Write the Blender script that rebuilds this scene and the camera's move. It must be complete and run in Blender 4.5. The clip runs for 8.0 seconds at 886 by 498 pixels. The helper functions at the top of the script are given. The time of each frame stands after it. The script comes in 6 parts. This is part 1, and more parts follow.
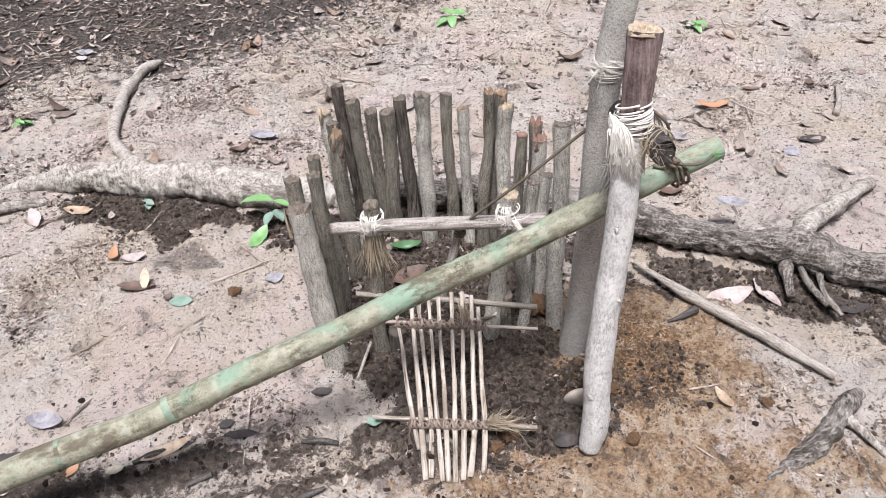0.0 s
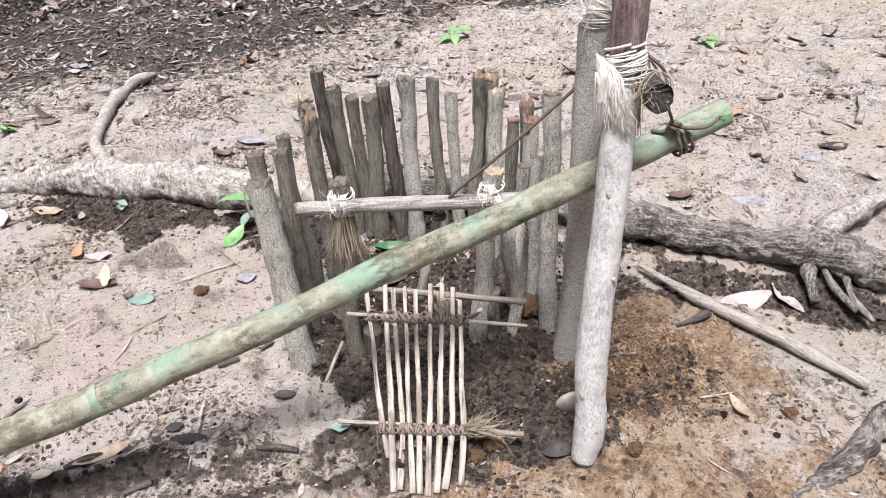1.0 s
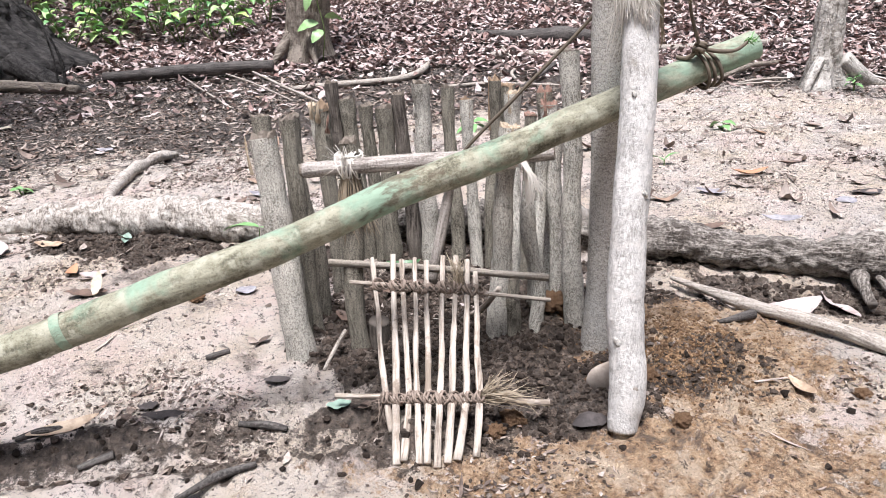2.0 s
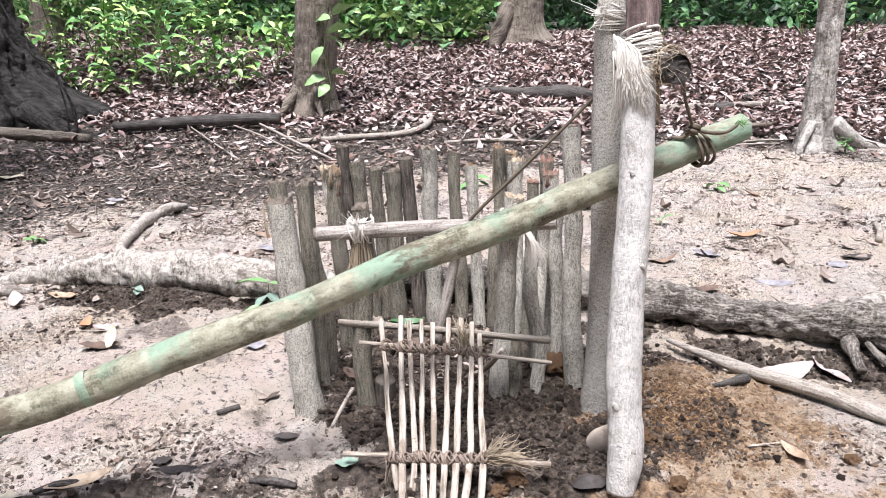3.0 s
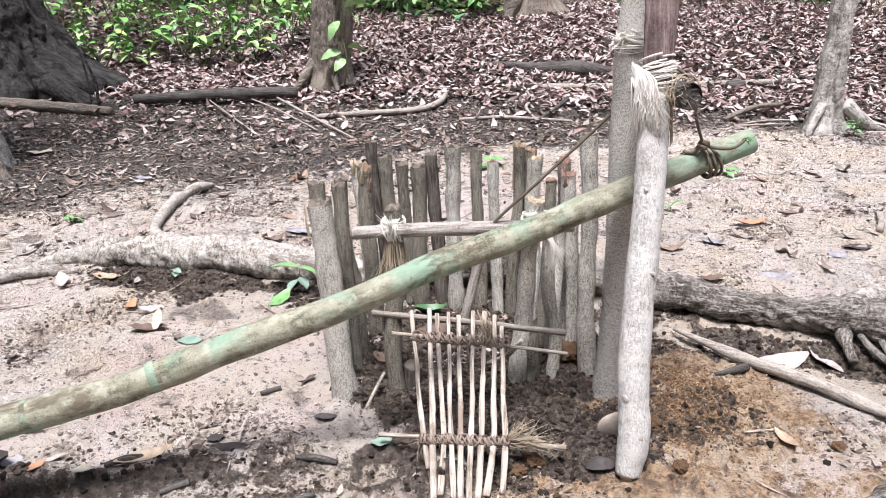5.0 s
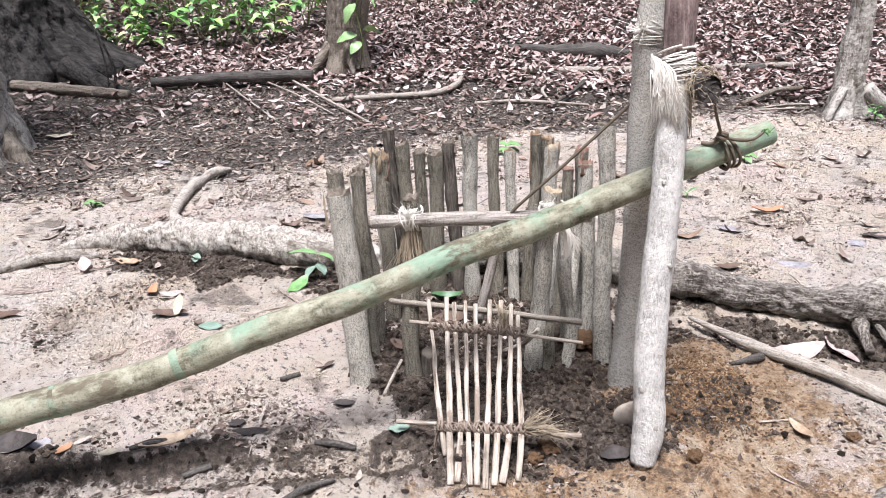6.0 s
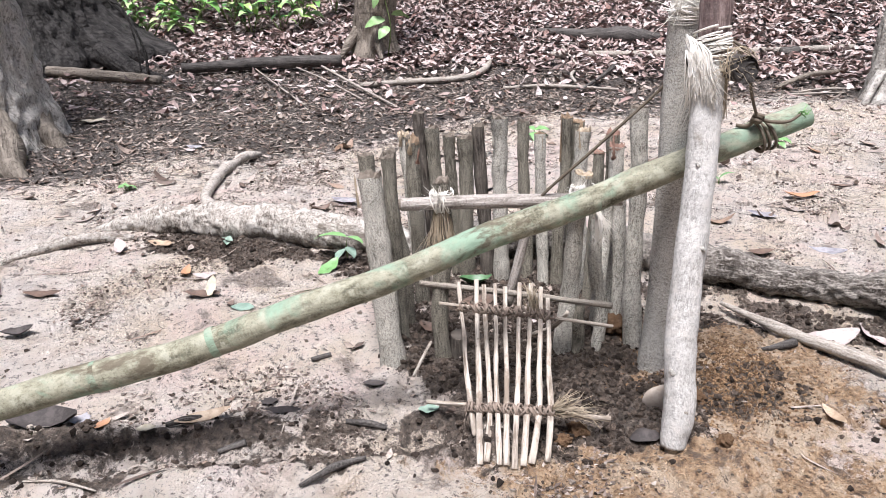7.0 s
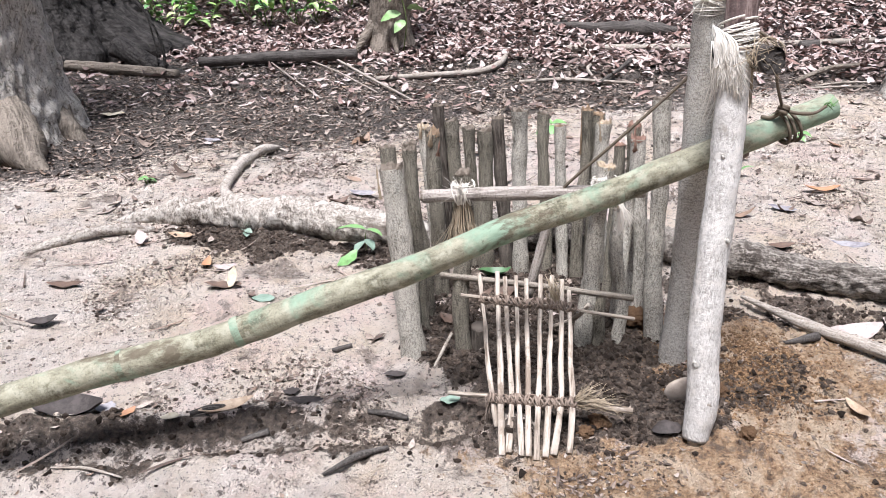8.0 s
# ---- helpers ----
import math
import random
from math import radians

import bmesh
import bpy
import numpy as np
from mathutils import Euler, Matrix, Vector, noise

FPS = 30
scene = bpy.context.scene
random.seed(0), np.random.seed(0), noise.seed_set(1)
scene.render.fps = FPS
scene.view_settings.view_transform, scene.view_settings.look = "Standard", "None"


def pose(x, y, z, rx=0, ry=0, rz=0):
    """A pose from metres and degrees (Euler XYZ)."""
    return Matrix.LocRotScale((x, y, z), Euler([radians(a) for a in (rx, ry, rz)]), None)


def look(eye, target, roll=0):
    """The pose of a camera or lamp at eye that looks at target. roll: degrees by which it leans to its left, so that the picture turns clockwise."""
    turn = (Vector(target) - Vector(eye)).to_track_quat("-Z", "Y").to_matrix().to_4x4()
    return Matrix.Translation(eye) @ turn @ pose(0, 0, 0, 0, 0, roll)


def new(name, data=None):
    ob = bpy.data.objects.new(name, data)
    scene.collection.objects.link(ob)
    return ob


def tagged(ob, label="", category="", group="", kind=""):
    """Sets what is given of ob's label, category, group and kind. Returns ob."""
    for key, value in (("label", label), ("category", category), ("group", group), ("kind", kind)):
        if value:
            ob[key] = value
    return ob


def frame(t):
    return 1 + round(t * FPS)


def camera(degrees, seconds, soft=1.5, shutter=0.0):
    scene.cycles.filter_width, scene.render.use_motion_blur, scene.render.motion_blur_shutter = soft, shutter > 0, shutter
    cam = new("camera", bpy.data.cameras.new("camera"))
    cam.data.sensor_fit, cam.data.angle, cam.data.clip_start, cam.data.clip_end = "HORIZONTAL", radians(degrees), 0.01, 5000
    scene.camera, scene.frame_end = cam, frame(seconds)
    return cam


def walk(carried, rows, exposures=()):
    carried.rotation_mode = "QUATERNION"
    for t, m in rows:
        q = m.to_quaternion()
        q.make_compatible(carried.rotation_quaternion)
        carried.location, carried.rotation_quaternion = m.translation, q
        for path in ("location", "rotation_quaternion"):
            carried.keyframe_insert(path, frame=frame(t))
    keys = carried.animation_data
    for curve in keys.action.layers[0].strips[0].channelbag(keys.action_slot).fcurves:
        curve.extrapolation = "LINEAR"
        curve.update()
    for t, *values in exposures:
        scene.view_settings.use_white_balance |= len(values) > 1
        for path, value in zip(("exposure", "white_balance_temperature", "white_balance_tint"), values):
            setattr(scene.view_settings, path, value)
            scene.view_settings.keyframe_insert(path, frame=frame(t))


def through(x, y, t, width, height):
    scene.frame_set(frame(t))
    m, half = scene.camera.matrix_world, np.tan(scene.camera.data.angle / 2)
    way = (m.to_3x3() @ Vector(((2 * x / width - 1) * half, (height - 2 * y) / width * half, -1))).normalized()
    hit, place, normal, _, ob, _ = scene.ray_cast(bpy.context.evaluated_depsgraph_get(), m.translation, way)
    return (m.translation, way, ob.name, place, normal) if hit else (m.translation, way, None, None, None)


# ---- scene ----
cam = camera(62.9, 8.0, soft=0.75)
PATH = [
    (0, (0.096, 0.133, 1.091), (0.046, 1.68, -0.177), -0.9),
    (0.5, (0.103, 0.14, 1.079), (0.034, 1.709, -0.159), -1.3),
    (1, (0.164, 0.17, 0.91), (0.058, 1.807, -0.235), -1.5),
    (1.2, (0.176, 0.16, 0.785), (0.038, 1.85, -0.275), -1.9),
    (2.3, (0.168, 0.092, 0.564), (0.0, 1.979, -0.079), -1.8),
    (2.5, (0.166, 0.09, 0.57), (0.001, 1.984, -0.051), -1.4),
    (3, (0.161, 0.061, 0.612), (0.002, 1.964, 0.017), -0.9),
    (3.5, (0.159, 0.018, 0.642), (-0.003, 1.917, 0.038), -0.7),
    (4, (0.154, -0.003, 0.652), (-0.013, 1.887, 0.02), -0.6),
    (4.5, (0.142, -0.013, 0.678), (-0.028, 1.867, 0.016), -0.5),
    (6, (0.13, -0.024, 0.718), (-0.084, 1.823, -0.02), -0.6),
    (6.5, (0.125, -0.028, 0.715), (-0.122, 1.808, -0.041), -0.9),
    (7, (0.123, -0.032, 0.713), (-0.16, 1.792, -0.058), -1.1),
    (7.5, (0.113, -0.036, 0.71), (-0.199, 1.779, -0.069), -1.3),
    (8, (0.108, -0.039, 0.709), (-0.208, 1.774, -0.074), -1.3),
]
walk(cam, [(t, look(eye, target, roll)) for t, eye, target, roll in PATH], exposures=[(0.0, 0.5, 6250, 14), (2.3, 0.85, 6250, 14), (8.0, 0.73, 6250, 14)])

# ---- daylight under a bright overcast sky ----
world = bpy.data.worlds.new("sky")
scene.world = world
world.use_nodes = True
wn = world.node_tree
sky = wn.nodes.new("ShaderNodeTexSky")
sky.sky_type, sky.sun_disc = "NISHITA", False
sky.sun_elevation, sky.sun_rotation, sky.air_density, sky.dust_density = radians(74), radians(187), 1.0, 4.0
wn.links.new(sky.outputs[0], wn.nodes["Background"].inputs[0])
wn.nodes["Background"].inputs[1].default_value = 0.075
sun = new("sun", bpy.data.lights.new("sun", "SUN"))
sun.data.energy, sun.data.angle, sun.data.color = 4.3, radians(18), (1.0, 0.985, 0.98)
sun.matrix_world = look((-0.25, -2.1, 7.2), (0, 0, 0))


# ---- materials ----
class Nodes:
    """A short way of writing node materials."""

    def __init__(self, name):
        self.mat = bpy.data.materials.new(name)
        self.mat.use_nodes = True
        self.tree = self.mat.node_tree
        self.bsdf = self.tree.nodes["Principled BSDF"]

    def add(self, kind, **sockets):
        node = self.tree.nodes.new("ShaderNode" + kind)
        for key, value in sockets.items():
            self.put(node, key.replace("_", " "), value)
        return node

    def put(self, node, key, value):
        sock = node.inputs[int(key)] if key.isdigit() else node.inputs[key]
        if isinstance(value, bpy.types.NodeSocket):
            self.tree.links.new(value, sock)
        else:
            sock.default_value = value

    def coords(self, source="Object", scale=(1, 1, 1), shift=True):
        tc = self.add("TexCoord")
        mp = self.add("Mapping", Vector=tc.outputs[source], Scale=scale)
        if shift:
            info = self.add("ObjectInfo")
            mul = self.add("Math")
            mul.operation = "MULTIPLY"
            self.put(mul, "0", info.outputs["Random"])
            self.put(mul, "1", 37.0)
            self.put(mp, "Location", mul.outputs[0])
        return mp.outputs[0]

    def noise(self, vec, scale, detail=4.0, rough=0.55, distort=0.0):
        n = self.add("TexNoise", Vector=vec, Scale=scale, Detail=detail, Roughness=rough, Distortion=distort)
        return n.outputs["Fac"]

    def ramp(self, fac, *stops):
        r = self.add("ValToRGB", Fac=fac)
        el = r.color_ramp.elements
        while len(el) < len(stops):
            el.new(0.5)
        for e, (at, col) in zip(el, stops):
            e.position = at
            e.color = (*col, 1) if not isinstance(col, (int, float)) else (col, col, col, 1)
        return r.outputs[0]

    def mix(self, fac, a, b, how="MIX"):
        m = self.add("Mix")
        m.data_type, m.blend_type = "RGBA", how
        self.put(m, "0", fac)
        for i, v in ((6, a), (7, b)):
            self.put(m, str(i), v if isinstance(v, bpy.types.NodeSocket) else (*v, 1))
        return m.outputs[2]

    def math(self, how, a, b):
        m = self.add("Math")
        m.operation = how
        self.put(m, "0", a)
        self.put(m, "1", b)
        return m.outputs[0]

    def done(self, colour, rough=0.8, bumps=(), spec=0.3):
        self.put(self.bsdf, "Base Color", colour if isinstance(colour, bpy.types.NodeSocket) else (*colour, 1))
        self.put(self.bsdf, "Roughness", rough)
        self.put(self.bsdf, "Specular IOR Level", spec)
        last = None
        for height, strength, dist in bumps:
            b = self.add("Bump", Height=height, Strength=strength, Distance=dist)
            if last:
                self.put(b, "Normal", last)
            last = b.outputs[0]
        if last:
            self.put(self.bsdf, "Normal", last)
        return self.mat


def bark(name, dark, mid, light, fine=260.0, stretch=(1, 0.25), lichen=None, rings=0.0, bump=0.7, moss=None, patch=None, relief=1.0, speck=0.8, pimple=0.0):
    """Bark over a UV in metres: u round the stem, v along it."""
    n = Nodes(name)
    uv = n.coords("UV", (1, 1, 1))
    long_uv = n.coords("UV", (stretch[0], stretch[1], 1))
    big = n.noise(uv, 14, 3)
    grain = n.noise(long_uv, fine, 5, 0.65)
    spots = n.noise(n.coords("UV", (1, 1, 1)), 300 / relief ** 0.7, 5, 0.7)
    col = n.ramp(grain, (0.36, dark), (0.5, mid), (0.62, light))
    col = n.mix(n.ramp(big, (0.38, 0.0), (0.62, 0.5)), col, light)
    col = n.mix(n.ramp(spots, (0.5, 0.0), (0.64, speck)), col, light)
    col = n.mix(n.ramp(spots, (0.34, speck), (0.46, 0.0)), col, dark)
    if pimple:
        warts = n.add("TexVoronoi", Vector=n.coords("UV", (1, 0.8, 1)), Scale=pimple, Randomness=1.0).outputs["Distance"]
        col = n.mix(n.ramp(warts, (0.2, 0.65), (0.5, 0.0)), col, tuple(min(0.8, 1.2 * c) for c in light))
        col = n.mix(n.ramp(warts, (0.55, 0.0), (0.8, 0.55)), col, dark)
        wart_height = n.ramp(warts, (0.1, 1.0), (0.6, 0.0))
    if lichen:
        col = n.mix(n.ramp(n.noise(uv, 32, 5, 0.7), (0.52, 0.0), (0.62, 0.85)), col, lichen)
    if moss:
        col = n.mix(n.ramp(n.noise(n.coords("UV", (0.5, 0.35, 1)), 16, 5, 0.7, 0.6), (0.48, 0.0), (0.6, 0.8)), col, moss)
    col = n.mix(n.ramp(n.noise(uv, 60, 6, 0.75), (0.32, 0.6), (0.4, 0.0)), col, tuple(0.7 * c for c in dark))
    if patch:
        col = n.mix(n.ramp(n.noise(n.coords("UV", (0.6, 0.3, 1)), 22, 6, 0.75, 0.4), (0.55, 0.0), (0.63, 0.85)), col, patch)
    heights = [(grain, min(1.0, bump), 0.005 * relief), (spots, min(1.0, bump * 0.4 + rings), 0.004 * relief), (big, 0.5, 0.01 * relief)]
    if pimple:
        heights.append((wart_height, 0.9, 0.0016))
    return n.done(col, 0.78, heights)


STAKE_BARK = bark("stake_bark", (0.042, 0.036, 0.026), (0.16, 0.143, 0.11), (0.36, 0.33, 0.268), rings=0.4, bump=0.5, speck=0.6, stretch=(1, 0.16), pimple=680)
STAKE_DARK = bark("dark_stake_bark", (0.022, 0.018, 0.015), (0.066, 0.054, 0.045), (0.17, 0.148, 0.125), stretch=(1, 0.12), speck=0.4)
BACK_BARK = bark("pimpled_post_bark", (0.2, 0.18, 0.148), (0.56, 0.525, 0.46), (0.76, 0.73, 0.665), fine=300, stretch=(0.55, 1.2), rings=0.3, bump=0.45, speck=0.6, pimple=560)
STAKE_PALE = bark("pale_stake_bark", (0.12, 0.108, 0.086), (0.42, 0.388, 0.33), (0.7, 0.66, 0.585), rings=0.35, bump=0.45, pimple=620)
POST_BARK = bark("pale_post_bark", (0.29, 0.274, 0.25), (0.5, 0.485, 0.46), (0.66, 0.645, 0.615), fine=330, stretch=(1, 0.4), bump=0.5, rings=0.2, speck=0.5, patch=(0.34, 0.315, 0.28), lichen=(0.66, 0.635, 0.595))
PEELED_RED = bark("red_peeled_post", (0.035, 0.02, 0.02), (0.105, 0.066, 0.062), (0.3, 0.235, 0.215), fine=120, stretch=(1, 0.12), speck=0.3)
LEVER_BARK = bark("green_lever_bark", (0.07, 0.064, 0.042), (0.195, 0.187, 0.128), (0.33, 0.322, 0.242), fine=70, stretch=(1, 0.4), lichen=(0.37, 0.365, 0.285), moss=(0.23, 0.35, 0.255), bump=0.45, patch=(0.11, 0.088, 0.06), speck=0.45)
BEAM_WOOD = bark("grey_beam_wood", (0.14, 0.12, 0.10), (0.31, 0.275, 0.245), (0.46, 0.42, 0.38), stretch=(1, 0.08))
SLAT_WOOD = bark("split_pale_wood", (0.13, 0.1, 0.075), (0.36, 0.305, 0.25), (0.58, 0.52, 0.45), stretch=(1, 0.05), bump=0.6, speck=0.15, patch=(0.22, 0.175, 0.135))
GREY_SLAT = bark("weathered_slat_wood", (0.13, 0.11, 0.09), (0.26, 0.225, 0.185), (0.38, 0.34, 0.29), stretch=(1, 0.06))
ROOT_PALE = bark("pale_root_bark", (0.07, 0.056, 0.045), (0.28, 0.242, 0.205), (0.56, 0.52, 0.465), fine=110, stretch=(0.7, 1.0), lichen=(0.57, 0.54, 0.49), bump=1.0, relief=1.6, patch=(0.15, 0.122, 0.098))
ROOT_ROUGH = bark("rough_root_bark", (0.034, 0.027, 0.021), (0.11, 0.092, 0.076), (0.45, 0.41, 0.365), fine=150, stretch=(1.3, 0.3), bump=1.2, relief=2.5, patch=(0.07, 0.057, 0.048))
TRUNK_DARK = bark("dark_trunk_bark", (0.005, 0.0045, 0.004), (0.022, 0.02, 0.018), (0.07, 0.064, 0.06), fine=30, stretch=(1, 0.3), bump=1.2, relief=7.0, patch=(0.018, 0.016, 0.014))
TRUNK_PALE = bark("pale_trunk_bark", (0.13, 0.118, 0.1), (0.36, 0.335, 0.298), (0.58, 0.55, 0.505), fine=36, stretch=(1, 0.18), lichen=(0.4, 0.385, 0.35), bump=1.0, relief=5.0, patch=(0.14, 0.12, 0.1))
TRUNK_BIG = bark("big_pale_trunk_bark", (0.12, 0.107, 0.088), (0.48, 0.45, 0.4), (0.7, 0.67, 0.62), fine=80, stretch=(1, 0.4), lichen=(0.56, 0.535, 0.49), bump=1.0, relief=3.0, patch=(0.3, 0.265, 0.22))
TRUNK_BROWN = bark("brown_trunk_bark", (0.08, 0.066, 0.05), (0.19, 0.16, 0.13), (0.3, 0.26, 0.215), fine=60, stretch=(1, 0.12), bump=1.0, relief=4.0)
FALLEN_WOOD = bark("fallen_branch_bark", (0.13, 0.11, 0.09), (0.3, 0.26, 0.22), (0.46, 0.42, 0.37), stretch=(1, 0.15))
BLEACHED_ROOT = bark("bleached_root_bark", (0.16, 0.132, 0.108), (0.4, 0.355, 0.31), (0.6, 0.555, 0.5), fine=100, stretch=(0.6, 1.3), bump=1.0, relief=1.8, patch=(0.24, 0.195, 0.16))
DEAD_LOG = bark("dead_log_wood", (0.01, 0.0085, 0.0075), (0.038, 0.033, 0.03), (0.13, 0.118, 0.108), fine=120, stretch=(1, 0.08))


def cut_wood(name, a, b, c):
    n = Nodes(name)
    v = n.coords("Object")
    g = n.noise(v, 220, 5, 0.7)
    return n.done(n.mix(n.ramp(n.noise(v, 60, 3), (0.4, 0.0), (0.6, 0.8)), n.ramp(g, (0.35, a), (0.6, b)), c), 0.85, [(g, 0.8, 0.003)])


CUT_PALE = cut_wood("pale_cut_wood", (0.28, 0.21, 0.14), (0.56, 0.475, 0.37), (0.42, 0.33, 0.22))
CUT_ORANGE = cut_wood("orange_cut_wood", (0.2, 0.125, 0.08), (0.46, 0.345, 0.23), (0.28, 0.2, 0.135))
CUT_RED = cut_wood("reddish_cut_wood", (0.16, 0.08, 0.06), (0.42, 0.27, 0.21), (0.26, 0.16, 0.12))
CUT_GREY = cut_wood("grey_cut_wood", (0.08, 0.065, 0.05), (0.26, 0.22, 0.18), (0.18, 0.15, 0.12))


def fibre(name, a, b, rough=0.6):
    n = Nodes(name)
    g = n.add("NewGeometry")
    return n.done(n.mix(n.noise(n.coords("Object"), 300, 3), n.ramp(g.outputs["Random Per Island"], (0.0, a), (1.0, b)), a), rough)


FIBRE_WHITE = fibre("white_bast_fibre", (0.7, 0.66, 0.59), (0.92, 0.905, 0.87))
FIBRE_TAN = fibre("tan_bast_fibre", (0.33, 0.265, 0.185), (0.6, 0.52, 0.4))
TWINE = fibre("brown_twisted_twine", (0.18, 0.138, 0.11), (0.47, 0.39, 0.325), 0.8)
BODY = {}
VINE = fibre("brown_vine_cord", (0.1, 0.08, 0.06), (0.22, 0.18, 0.13), 0.7)
PEG_BARK = bark("blackened_peg_bark", (0.015, 0.013, 0.012), (0.045, 0.04, 0.036), (0.1, 0.088, 0.08))


def leafy(name, cols, rough=0.6, veins=0.25, island=True, scale=120, through=0.0):
    """Leaf blades that differ from leaf to leaf."""
    n = Nodes(name)
    if island:
        src = n.add("NewGeometry").outputs["Random Per Island"]
    else:
        src = n.add("ObjectInfo").outputs["Random"]
    steps = [(i / max(1, len(cols) - 1), c) for i, c in enumerate(cols)]
    v = n.coords("Object", shift=not island)
    g = n.noise(v, scale, 4, 0.65)
    col = n.mix(n.ramp(g, (0.35, veins), (0.6, 0.0)), n.ramp(src, *steps), tuple(0.35 * x for x in cols[0]))
    if through:
        n.put(n.bsdf, "Transmission Weight", 0.0)
        n.put(n.bsdf, "Subsurface Weight", through)
        n.put(n.bsdf, "Subsurface Radius", (0.01, 0.02, 0.005))
    return n.done(col, rough, [(g, 0.35, 0.002)], 0.4)


LITTER = leafy("dry_leaf_litter", [(0.1, 0.066, 0.058), (0.28, 0.2, 0.178), (0.52, 0.42, 0.385), (0.62, 0.53, 0.5), (0.24, 0.135, 0.11), (0.5, 0.38, 0.36), (0.7, 0.63, 0.61)], 0.6, 0.5, True, 60)
SCRAPS = leafy("leaf_scraps", [(0.07, 0.05, 0.04), (0.14, 0.1, 0.08), (0.3, 0.24, 0.2), (0.46, 0.4, 0.35), (0.2, 0.13, 0.09)], 0.7, 0.5, True, 90)
JUNGLE = leafy("forest_foliage", [(0.015, 0.045, 0.02), (0.04, 0.11, 0.04), (0.09, 0.22, 0.08), (0.05, 0.14, 0.07), (0.18, 0.36, 0.12)], 0.45, 0.3, True, 30)
# lighter copy of the forest foliage, sunlight put into the leaf colour
BRIGHT = leafy("sunlit_foliage", [(0.07, 0.2, 0.06), (0.18, 0.4, 0.12), (0.46, 0.66, 0.22), (0.15, 0.34, 0.17), (0.6, 0.78, 0.34)], 0.4, 0.2, True, 40)


def one_leaf(name, colour, spot, rough=0.55):
    n = Nodes(name)
    v = n.coords("Object")
    g = n.noise(v, 160, 5, 0.7)
    col = n.mix(n.ramp(n.noise(v, 38, 4, 0.7), (0.45, 0.0), (0.62, 0.8)), colour, spot)
    return n.done(n.mix(n.ramp(g, (0.3, 0.5), (0.5, 0.0)), col, spot), rough, [(g, 0.4, 0.0015)], 0.4)


LEAF_WHITE = one_leaf("pale_dead_leaf", (0.47, 0.41, 0.39), (0.33, 0.26, 0.235))
LEAF_TAN = one_leaf("tan_dead_leaf", (0.46, 0.36, 0.26), (0.25, 0.17, 0.11))
LEAF_YELLOW = one_leaf("yellow_dead_leaf", (0.62, 0.58, 0.46), (0.45, 0.37, 0.25))
LEAF_ORANGE = one_leaf("orange_dead_leaf", (0.42, 0.23, 0.13), (0.36, 0.2, 0.12))
LEAF_BROWN = one_leaf("brown_dead_leaf", (0.15, 0.1, 0.075), (0.07, 0.05, 0.04))
LEAF_BLACK = one_leaf("blackened_dead_leaf", (0.04, 0.034, 0.032), (0.085, 0.072, 0.068), 0.75)
LEAF_SILVER = one_leaf("silvery_dead_leaf", (0.33, 0.32, 0.335), (0.14, 0.13, 0.145), 0.65)
LEAF_GREEN = one_leaf("fresh_green_leaf", (0.2, 0.37, 0.15), (0.12, 0.26, 0.08), 0.4)
LEAF_DEEP = one_leaf("dark_green_leaf", (0.06, 0.14, 0.06), (0.1, 0.2, 0.09), 0.35)
LEAF_TEAL = one_leaf("blue_green_leaf", (0.24, 0.33, 0.27), (0.15, 0.22, 0.17), 0.45)
SHELL = one_leaf("pale_shell_fungus", (0.5, 0.4, 0.3), (0.3, 0.22, 0.15), 0.7)


